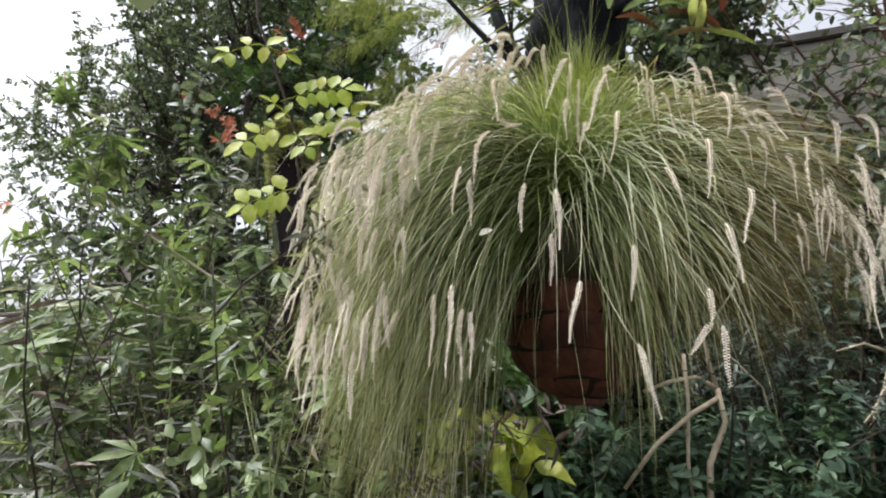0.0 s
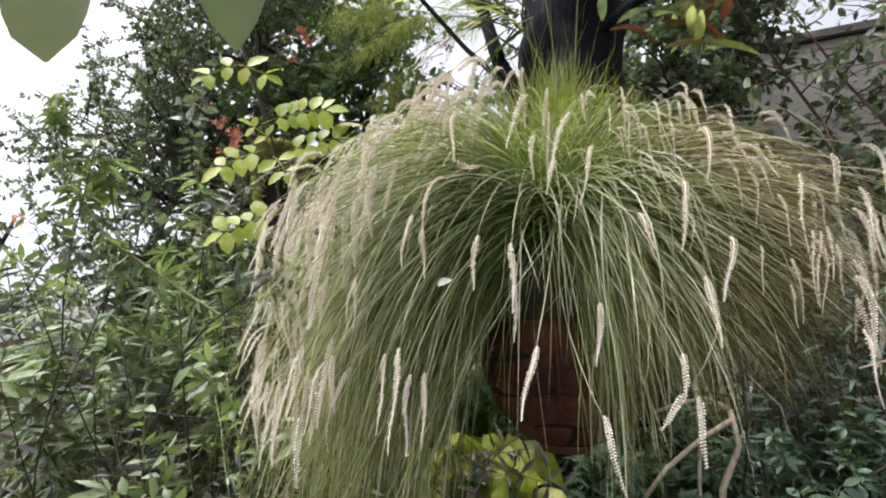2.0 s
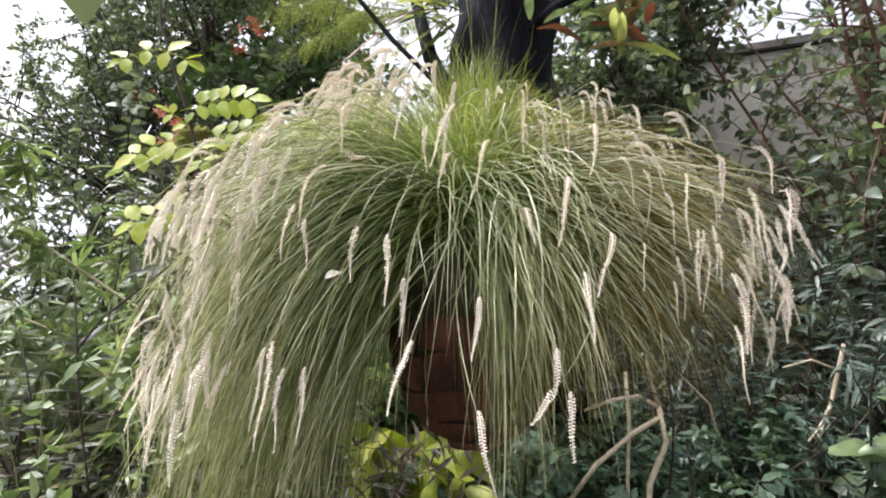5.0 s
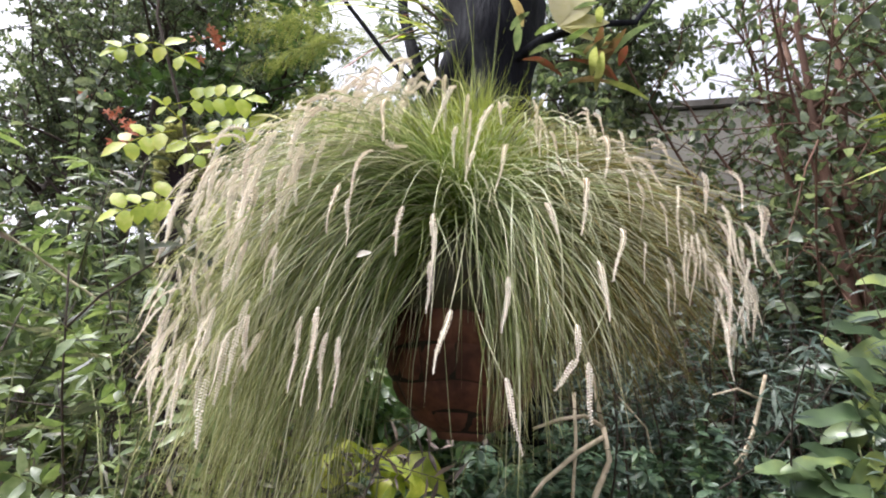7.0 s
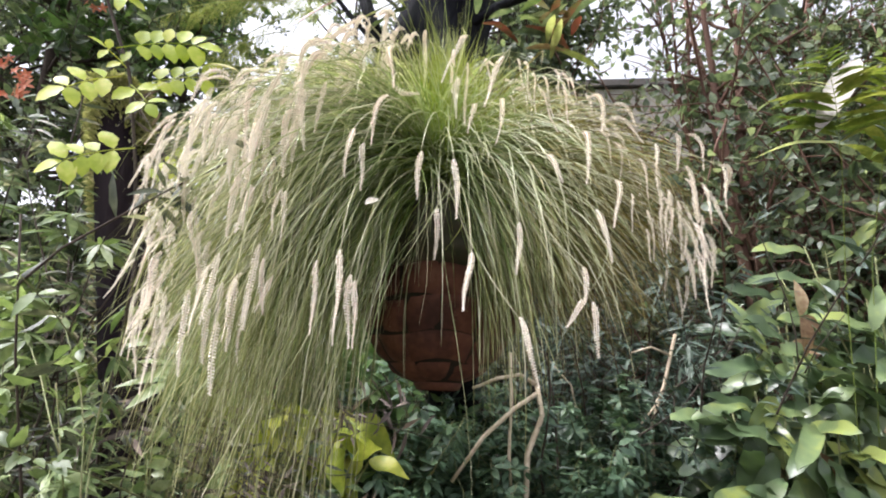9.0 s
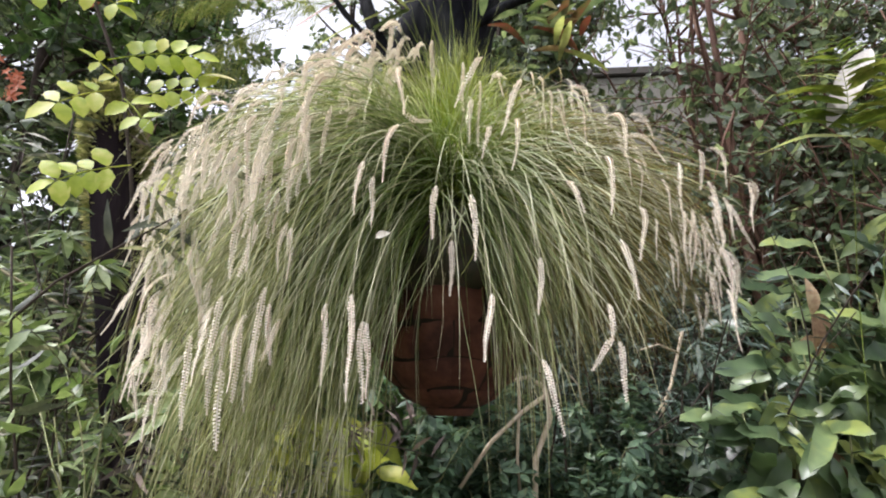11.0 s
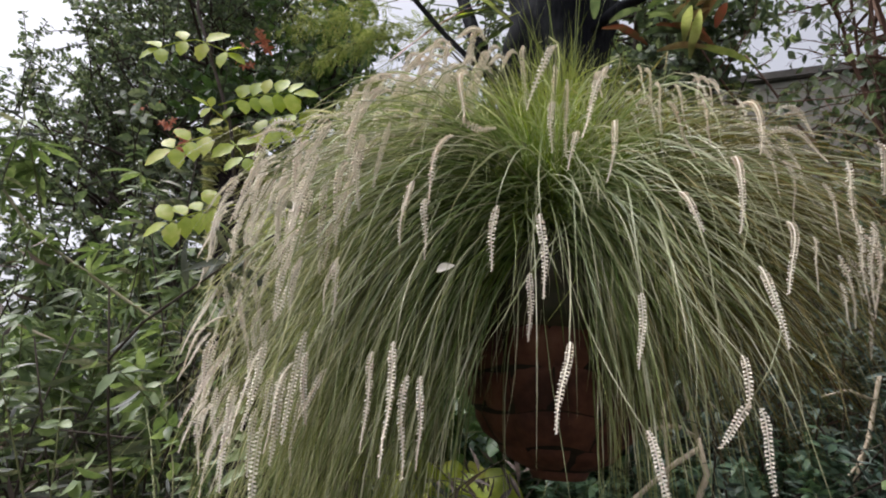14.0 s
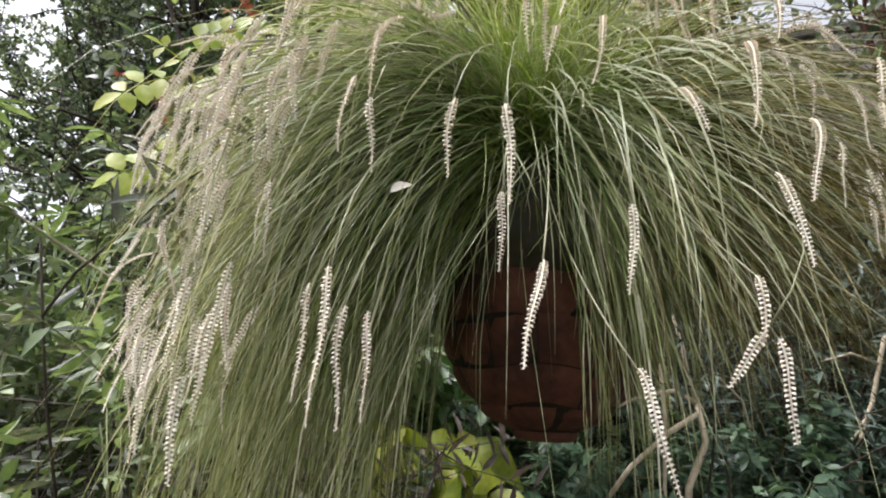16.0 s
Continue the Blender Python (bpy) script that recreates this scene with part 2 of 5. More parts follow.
M_ORANGE = leaf_material("orange_petal", [(0.0, (0.62, 0.12, 0.03)), (0.6, (0.80, 0.22, 0.06)), (1.0, (0.85, 0.32, 0.16))], rough=0.5, through_light=0.4, warm=(1.1, 1.0, 0.9))
M_BROMEL = leaf_material("red_tinged_leaf", [(0.0, (0.10, 0.12, 0.03)), (0.5, (0.15, 0.08, 0.035)), (1.0, (0.24, 0.055, 0.035))], rough=0.4, through_light=0.3)
M_NEARLEAF = leaf_material("overhead_leaf", [(0.0, (0.12, 0.17, 0.06)), (0.6, (0.17, 0.21, 0.08)), (1.0, (0.22, 0.25, 0.10))], rough=0.4, through_light=0.35, scale=25, spread=0.25)

# ---- mesh helpers ----
def mesh_object(name, verts, faces, material, parent=None, along=None, smooth=True):
    me = bpy.data.meshes.new(name)
    me.from_pydata(np.asarray(verts).tolist(), [], [tuple(f) for f in (faces.tolist() if isinstance(faces, np.ndarray) else faces)])
    me.materials.append(material)
    if smooth:
        me.polygons.foreach_set("use_smooth", np.ones(len(me.polygons), bool))
    if along is not None:
        at = me.attributes.new("along", "FLOAT", "POINT")
        at.data.foreach_set("value", np.asarray(along, np.float32))
    me.update()
    ob = new(name, me)
    if parent:
        ob.parent = parent
        ob.matrix_parent_inverse = parent.matrix_basis.inverted()
    return ob


def part(name, bm, material, parent, label="", smooth=False):
    me = bpy.data.meshes.new(name)
    bm.to_mesh(me)
    bm.free()
    me.materials.append(material)
    if smooth:
        me.polygons.foreach_set("use_smooth", np.ones(len(me.polygons), bool))
    ob = new(name, me)
    ob.parent = parent
    ob.matrix_parent_inverse = parent.matrix_basis.inverted()
    return tagged(ob, label)


def thing(name, place, label, category, group=""):
    ob = new(name)
    ob.empty_display_size = 0.05
    ob.matrix_basis = Matrix.Translation(place)
    return tagged(ob, label, category, group)


def unit(v):
    v = np.asarray(v, float)
    return v / np.maximum(np.linalg.norm(v, axis=-1, keepdims=True), 1e-9)


def ribbons(P, W, side_hint, fold=0.25):
    """Folded blades along polylines. P (m, n, 3), W (m, n) half widths, side_hint (m, 3). Verts, quads, along."""
    m, n, _ = P.shape
    T = unit(np.gradient(P, axis=1))
    S = unit(np.cross(T, side_hint[:, None, :]))
    Nn = unit(np.cross(S, T))
    a = P - S * W[..., None]
    b = P - Nn * (W * fold)[..., None]
    c = P + S * W[..., None]
    V = np.stack([a, b, c], 2).reshape(-1, 3)
    i = np.arange(m)[:, None, None] * n * 3 + np.arange(n - 1)[None, :, None] * 3
    q = np.array([[0, 1, 4, 3], [1, 2, 5, 4]])
    F = (i[..., None] + q[None, None]).reshape(-1, 4)
    along = np.broadcast_to(np.linspace(0, 1, n)[None, :, None], (m, n, 3)).reshape(-1)
    return V, F, along


def tubes(lines, sides=5):
    """Round stems along polylines: a list of (points, radius at the start, radius at the end)."""
    V, F, k = [], [], 0
    ang = np.linspace(0, 2 * math.pi, sides, endpoint=False)
    for pts, r0, r1 in lines:
        pts = np.asarray(pts, float)
        n = len(pts)
        T = unit(np.gradient(pts, axis=0))
        ref = np.array([0.31, 0.2, 0.93]) if abs(T[0][2]) < 0.8 else np.array([0.9, 0.4, 0.1])
        A = unit(np.cross(T, ref))
        B = np.cross(T, A)
        r = np.linspace(r0, r1, n)
        ring = pts[:, None] + r[:, None, None] * (np.cos(ang)[None, :, None] * A[:, None] + np.sin(ang)[None, :, None] * B[:, None])
        V.append(ring.reshape(-1, 3))
        for j in range(n - 1):
            for s in range(sides):
                t = (s + 1) % sides
                F.append((k + j * sides + s, k + j * sides + t, k + (j + 1) * sides + t, k + (j + 1) * sides + s))
        F.append(tuple(k + (n - 1) * sides + s for s in range(sides)))
        F.append(tuple(k + s for s in reversed(range(sides))))
        k += n * sides
    return np.concatenate(V), F


def blade(length, width, n=5, fold=0.2, curl=0.15, widest=0.4, stalk=0.0, point=1.0):
    """One leaf along +y, lying in xy, its face to +z: verts and quads."""
    u = np.linspace(0, 1, n + 1)
    rise, fall = np.clip(u / widest, 0, 1), np.clip((u - widest) / (1 - widest), 0, 1)
    prof = np.where(u < widest, np.sin(rise * math.pi / 2) ** 0.8, np.maximum(np.cos(fall * math.pi / 2), 0) ** point)
    prof = np.maximum(prof, 0.04)
    y = stalk + u * length
    z = -curl * length * u ** 2
    V = []
    for uu, w, yy, zz in zip(u, prof, y, z):
        V += [(-w * width / 2, yy, zz + fold * w * width / 2), (0, yy, zz), (w * width / 2, yy, zz + fold * w * width / 2)]
    F = []
    for j in range(n):
        b = j * 3
        F += [(b, b + 1, b + 4, b + 3), (b + 1, b + 2, b + 5, b + 4)]
    return np.array(V), np.array(F)


def joined(parts):
    V, F, k = [], [], 0
    for v, f in parts:
        V.append(v)
        F.append(np.asarray(f) + k)
        k += len(v)
    return np.concatenate(V), np.concatenate(F)


def turned(vf, m):
    v, f = vf
    r = np.array(m.to_3x3())
    return v @ r.T + np.array(m.translation), f


def frames_from(D, up):
    """Rotations whose y lies along D and whose z is near up."""
    D = unit(D)
    X = unit(np.cross(D, up))
    Z = np.cross(X, D)
    return np.stack([X, D, Z], -1)


def scatter(vf, P, D, up, size):
    """Copies of one leaf shape, joined: at P, along D, face near up."""
    v, f = vf
    R = frames_from(D, up)
    V = np.einsum("mij,nj->mni", R, v) * np.asarray(size)[:, None, None] + P[:, None]
    F = f[None] + (np.arange(len(P)) * len(v))[:, None, None]
    return V.reshape(-1, 3), F.reshape(-1, f.shape[1])


def grown(rng, base, way, length, n=7, wander=0.25, lift=0.0):
    """A wandering stem: points from base along way; lift bends it up (plus) or down."""
    pts = [np.asarray(base, float)]
    d = unit(way)
    for _ in range(n):
        d = unit(d + rng.normal(0, wander, 3) * 0.5 + np.array([0, 0, lift / n]))
        pts.append(pts[-1] + d * length / n)
    return np.array(pts)


def resample(line, u):
    u = np.clip(u, 0, 1) * (len(line) - 1)
    i = np.minimum(u.astype(int), len(line) - 2)
    return line[i] + (line[i + 1] - line[i]) * (u - i)[:, None], unit(line[i + 1] - line[i])


def stem_leaves(rng, lines, per_metre, start, splay, up_mix=0.6):
    """Leaf places along stems: points, directions, faces."""
    P, D, U = [], [], []
    for line in lines:
        n = max(3, int(np.linalg.norm(np.diff(line, axis=0), axis=1).sum() * per_metre))
        p, t = resample(line, rng.uniform(start, 1.0, n))
        side = unit(np.cross(t, rng.normal(0, 1, (n, 3))))
        P.append(p)
        D.append(unit(t * (1 - splay) + side * splay + np.array([0, 0, -0.15])))
        U.append(unit(rng.normal(0, 1, (n, 3)) * (1 - up_mix) + np.array([0, -0.25, 1.0]) * up_mix))
    return np.concatenate(P), np.concatenate(D), np.concatenate(U)


def ground_height(x, y):
    """A planted bank rises ahead and to both sides of a path."""
    def step(v, a0, a1):
        t = np.clip((v - a0) / (a1 - a0), 0, 1)
        return t * t * (3 - 2 * t)
    return 0.95 * np.maximum(step(y, 0.95, 2.0), np.maximum(step(x, 1.05, 2.0), step(-x, 1.1, 2.2)) * step(y, -0.6, 0.6))


def bush(name, seed, base, label, category, shape, leaf_mat, stem_mat, stems, length, spread, per_metre, size, start=0.2,
         splay=0.75, lift=0.3, wander=0.3, radius=0.005, up_mix=0.6, twigs=0, group="", lean=(0, 0, 0), bed=0.1):
    """A shrub: stems out of the ground with their side twigs, and leaves along them."""
    rng = np.random.default_rng(seed)
    x, y = base
    z = float(ground_height(np.array(x), np.array(y)))
    ob = thing(name, (x, y, z), label, category, group)
    lines = []
    for _ in range(stems):
        b = np.array([x + rng.normal(0, bed), y + rng.normal(0, bed), 0.0])
        b[2] = float(ground_height(b[0], b[1])) - 0.03
        d = np.array([rng.normal(0, spread), rng.normal(0, spread), 1.0]) + np.array(lean)
        ln = length * rng.uniform(0.6, 1.1)
        line = grown(rng, b, d, ln, 8, wander, lift)
        lines.append(line)
        wood = [(line, radius, radius * 0.35)]
        for _ in range(twigs):
            p, t = resample(line, rng.uniform(0.3, 0.95, 1))
            tl = grown(rng, p[0], t[0] * 0.5 + rng.normal(0, 0.7, 3), ln * rng.uniform(0.2, 0.45), 5, wander, lift * 0.5)
            lines.append(tl)
            wood.append((tl, radius * 0.5, radius * 0.2))
        v, f = tubes(wood, 5)
        mesh_object("stem", v, f, stem_mat, ob)
    P, D, U = stem_leaves(rng, lines, per_metre, start, splay, up_mix)
    v, f = scatter(shape, P, D, U, rng.uniform(0.6, 1.15, len(P)) * size)
    tagged(mesh_object("foliage", v, f, leaf_mat, ob), kind="stuff")
    return ob

# ---- ground: one sheet out to the horizon ----
g_axis = np.unique(np.concatenate([np.linspace(-8, 8, 97), [-900, -200, -60, -25, -12, 12, 25, 60, 200, 900]]))
gx, gy = np.meshgrid(g_axis, g_axis)
gz = ground_height(gx, gy) + np.where(np.hypot(gx, gy) < 9, 0.02 * np.sin(gx * 5.3 + gy * 2.1) * np.cos(gy * 4.7), 0)
gn = len(g_axis)
gi = (np.arange(gn - 1)[:, None] * gn + np.arange(gn - 1)[None]).reshape(-1)
gv, gf = np.stack([gx, gy, gz], -1).reshape(-1, 3), np.stack([gi, gi + 1, gi + gn + 1, gi + gn], -1)
tagged(mesh_object("ground", gv, gf, M_SOIL), "dark garden soil with leaf litter rising as a bank", "ground", kind="structure")

# ---- garden wall with its coping ----
def box(name, lo, hi, material, bevel=0.01):
    bm = bmesh.new()
    bmesh.ops.create_cube(bm, size=1)
    lo, hi = Vector(lo), Vector(hi)
    for v in bm.verts:
        v.co = Vector((lo[i] + (v.co[i] + 0.5) * (hi[i] - lo[i]) for i in range(3)))
    bmesh.ops.bevel(bm, geom=bm.edges[:], offset=bevel, segments=2, affect="EDGES")
    me = bpy.data.meshes.new(name)
    bm.to_mesh(me)
    bm.free()
    me.materials.append(material)
    return new(name, me)


WALL_TURN = Matrix.Translation((2.36, 3.58, 0)) @ pose(0, 0, 0, 0, 0, -22)
wall = box("wall_back", (-1.5, 0, 0.8), (6.0, 0.2, 3.80), M_WALL)
wall.matrix_basis = WALL_TURN
tagged(wall, "grey rendered garden wall with stains", "wall", kind="structure")
coping = box("wall_coping", (-1.5, -0.03, 3.80), (6.0, 0.23, 3.87), M_COPING)
coping.matrix_basis = WALL_TURN
tagged(coping, "dark mossy coping along the wall top", "coping", kind="structure")

# ---- dark trunk that carries the pot ----
rng = np.random.default_rng(5)
trunk = thing("leaning_tree", (0.92, 3.0, float(ground_height(0.92, 3.0))), "thick dark tree trunk leaning out behind the hanging orchid", "tree")
spine = np.array([[0.92, 3.0, 0.85], [0.76, 2.5, 1.36], [0.58, 1.95, 1.62], [0.42, 1.5, 1.80], [0.308, 1.25, 1.92], [0.318, 1.19, 2.15], [0.30, 1.18, 2.5], [0.27, 1.18, 3.0], [0.24, 1.2, 4.0]])
tu = np.linspace(0, 1, 70)
tp, tt = resample(spine, tu)
for _ in range(6):
    tp[1:-1] = (tp[:-2] + tp[1:-1] + tp[2:]) / 3
v, f = tubes([(tp, 0.105, 0.112)], 28)
v = np.asarray(v)
cen = np.repeat(tp, 28, 0)
off = v - cen
gain = np.array([1 + 0.24 * noise.noise(Vector(p * 9)) + 0.10 * noise.noise(Vector((p[0] * 40, p[1] * 40, p[2] * 9))) for p in v])
mesh_object("trunk", cen + off * gain[:, None], f, M_TRUNK, trunk)
# short dark side limbs near the crown of the orchid
limb = [(np.array([[0.24, 1.12, 1.92], [0.16, 1.10, 2.04], [0.08, 1.10, 2.12], [-0.06, 1.12, 2.30], [-0.2, 1.15, 2.5]]), 0.006, 0.004),
        (np.array([[0.30, 1.12, 2.12], [0.40, 1.08, 2.20], [0.50, 1.08, 2.26], [0.66, 1.16, 2.36], [0.8, 1.25, 2.6]]), 0.012, 0.005)]
limb += [(np.array([[0.27, 1.13, 1.90], [0.20, 1.14, 2.02], [0.15, 1.18, 2.14], [0.10, 1.24, 2.35], [0.06, 1.3, 2.7]]), 0.022, 0.010)]
for l in limb:
    v, f = tubes([l], 9)
    mesh_object("limb", v, f, M_TRUNK, trunk)

# ---- clay pot: rounded bowl with dark joints ----
POT = np.array([0.255, 0.955])
pot = thing("clay_pot", (*POT, 1.36), "round brick-red clay pot with dark joints hung by wires", "flower pot")
pot_profile = [(0.0, 1.353), (0.034, 1.360), (0.065, 1.377), (0.092, 1.406), (0.112, 1.442), (0.1256, 1.485), (0.130, 1.53), (0.1295, 1.55), (0.128, 1.57),
               (0.126, 1.60), (0.134, 1.604), (0.136, 1.63), (0.130, 1.634), (0.112, 1.63), (0.108, 1.59)]
SQUAT = lambda z: 1.634 - (1.634 - z) * 0.92
pot_profile = [(r, SQUAT(z)) for r, z in pot_profile]
def lathe(profile, centre, sides=48, wob=0.0):
    V = [(centre[0] + r * math.cos(t), centre[1] + r * math.sin(t), z) for r, z in profile for t in np.linspace(0, 2 * math.pi, sides, endpoint=False)]
    F = [(j * sides + s, j * sides + (s + 1) % sides, (j + 1) * sides + (s + 1) % sides, (j + 1) * sides + s) for j in range(len(profile) - 1) for s in range(sides)]
    return V, F
v, f = lathe(pot_profile, POT)
mesh_object("bowl", v, f, M_JOINT, pot)
def bowl_radius(z):
    return float(np.interp(z, [q[1] for q in pot_profile[1:10]], [q[0] for q in pot_profile[1:10]]))
rng = np.random.default_rng(11)
rows_z = [SQUAT(z) for z in (1.362, 1.392, 1.434, 1.487, 1.545, 1.598)]
for k in range(5):
    z0, z1 = rows_z[k] + 0.0008, rows_z[k + 1] - 0.0008
    count = (8, 12, 14, 15, 15)[k]
    for j in range(count):
        a0 = (j + (0.5 if k % 2 else 0.0) + rng.uniform(-0.08, 0.08)) / count * 2 * math.pi
        a1 = a0 + 2 * math.pi / count * rng.uniform(0.965, 0.99)
        V, F = [], []
        nu, nv = 5, 4
        for jj in range(nv + 1):
            for ii in range(nu + 1):
                u, w = ii / nu, jj / nv
                edge = min(u, 1 - u, w, 1 - w)
                z = z0 + (z1 - z0) * w + 0.003 * math.sin(j * 2.3 + k * 1.7 + u * 2.6) * (1 if 0 < k < 4 else 0.2)
                r = bowl_radius(z) + 0.0045 * min(1.0, edge * 4.0) ** 0.6 + 0.0012 * math.sin(j * 7 + k * 3)
                t = a0 + (a1 - a0) * u
                V.append((POT[0] + r * math.cos(t), POT[1] + r * math.sin(t), z))
        for jj in range(nv):
            for ii in range(nu):
                b = jj * (nu + 1) + ii
                F.append((b, b + 1, b + nu + 2, b + nu + 1))
        mesh_object("clay_piece", V, F, M_CLAY, pot)
v, f = lathe([(r, SQUAT(z)) for r, z in ((0.026, 1.356), (0.029, 1.350), (0.033, 1.351), (0.038, 1.361), (0.036, 1.364))], POT)
mesh_object("foot_ring", v, f, M_CLAY, pot)
v, f = lathe([(0.126, 1.598), (0.138, 1.600), (0.140, 1.632), (0.132, 1.638), (0.124, 1.634)], POT)
mesh_object("rim", v, f, M_CLAY, pot)
for a in (-20, 100, 220):
    q = np.array([POT[0] + 0.133 * math.cos(math.radians(a)), POT[1] + 0.133 * math.sin(math.radians(a)), 1.625])
    v, f = tubes([(np.array([q, (q + [0.258, 1.10, 2.02]) / 2, [0.258, 1.10, 2.02], [0.258, 1.13, 2.05], [0.258, 1.2, 2.06]]), 0.0016, 0.0016)], 6)
    mesh_object("hanging_wire", v, f, M_DARKSTEM, pot)

# ---- the orchid: hundreds of thin arching leaves ----
CROWN = np.array([0.25, 0.935, 1.60])
orchid = thing("orchid", (*CROWN,), "huge orchid, thin arching grass-like leaves and hanging cream flower spikes", "orchid")
# root mass under the leaves; its near-black colour carries the shade of the hollow
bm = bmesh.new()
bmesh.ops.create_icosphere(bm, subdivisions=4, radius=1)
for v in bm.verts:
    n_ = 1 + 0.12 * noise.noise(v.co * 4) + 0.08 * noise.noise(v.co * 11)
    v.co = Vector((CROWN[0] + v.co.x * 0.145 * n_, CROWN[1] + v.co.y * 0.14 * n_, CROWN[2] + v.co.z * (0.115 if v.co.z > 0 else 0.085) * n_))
part("root_mass", bm, M_BASE_SHADED, orchid, smooth=True)


def arc(root, az, e0, length, drop, power, twist, n=9):
    """Arching blades: roots (m, 3), azimuth, first elevation (degrees), length, degrees by which each bends down, side twist."""
    u = np.linspace(0, 1, n)
    el = np.radians(np.maximum(e0[:, None] - drop[:, None] * u[None] ** power[:, None], -88))
    azs = az[:, None] + twist[:, None] * u[None] ** 1.5
    step = (length / (n - 1))[:, None, None] * np.stack([np.cos(el) * np.cos(azs), np.cos(el) * np.sin(azs), np.sin(el)], -1)
    P = np.concatenate([np.zeros((len(az), 1, 3)), np.cumsum((step[:, :-1] + step[:, 1:]) / 2, 1)], 1)
    return root[:, None] + P


def reach(az_deg, z):
    """How far from the crown's middle the leaves go, by azimuth and height."""
    az_deg = (np.asarray(az_deg) + 270) % 360 - 270
    r = np.interp(az_deg, [-230, -185, -160, -125, -105, -90, -60, -30, 0, 40], [0.36, 0.40, 0.40, 0.365, 0.345, 0.325, 0.335, 0.39, 0.405, 0.37])
    r = r - np.clip(1.52 - np.asarray(z), 0, 0.3) * np.interp(az_deg, [-150, -125, -60, -30], [0.10, 0.12, 0.2, 0.55])
    return r - np.clip(np.asarray(z) - 1.68, 0, 0.3) * np.interp(az_deg, [-120, -60], [0.85, 0.95])


def hem(az_deg):
    """Height of the leaves' lower edge by azimuth: long on one flank, short on the other."""
    az_deg = (np.asarray(az_deg) + 270) % 360 - 270
    return np.interp(az_deg, [-200, -170, -140, -100, -80, -66, -45, 0], [1.32, 1.22, 1.17, 1.22, 1.31, 1.40, 1.425, 1.44])


def dome(r):
    """Height of the leaves' upper outline by distance from the crown's middle."""
    return np.interp(r, [0.0, 0.08, 0.16, 0.28, 0.40, 0.55], [2.02, 1.95, 1.855, 1.785, 1.72, 1.64])


HUB = np.array([0.235, 0.885, 1.69])


def tuft(rng, az_deg, rise, count, length, end, power, fan, wide):
    """A few leaves that spring from one place of the hub; they part as they fall."""
    a, p = math.radians(az_deg), math.radians(rise)
    root = HUB + np.array([0.055 * math.cos(p) * math.cos(a), 0.045 * math.cos(p) * math.sin(a), 0.03 * math.sin(p)])
    roots = root + rng.normal(0, 1, (count, 3)) * np.array([0.022, 0.016, 0.018])
    az = a + np.radians(rng.normal(0, fan, count)) / max(0.35, math.cos(p))
    e0 = np.clip(rise + rng.normal(0, 17, count), -45, 95)
    drop = np.maximum(e0 - end + rng.normal(0, 16, count), 0)
    P = arc(roots, az, e0, length * rng.uniform(0.45, 1.12, count), drop, power * rng.uniform(0.7, 1.45, count), np.radians(rng.normal(0, 34, count) * np.where(rng.random(count) < 0.25, 2.0, 1.0)))
    u = np.linspace(0, 1, P.shape[1])
    # each leaf wanders a little to the side and some kink
    side = np.stack([-np.sin(az), np.cos(az), np.zeros(count)], -1)
    sway = (rng.normal(0, 0.007, count)[:, None] * np.sin(u[None] * rng.uniform(3, 8, count)[:, None] + rng.uniform(0, 6, count)[:, None]) * u[None] ** 0.7)
    P = P + sway[..., None] * side[:, None] + np.stack([np.zeros_like(sway)] * 2 + [0.6 * np.roll(sway, 1, 0)], -1)
    W = (wide * rng.uniform(0.6, 1.4, count))[:, None] * np.minimum(1, 1.25 * (1 - u ** 3) + 0.08)[None] * np.minimum(1, 0.6 + u * 2)[None]
    return P, W


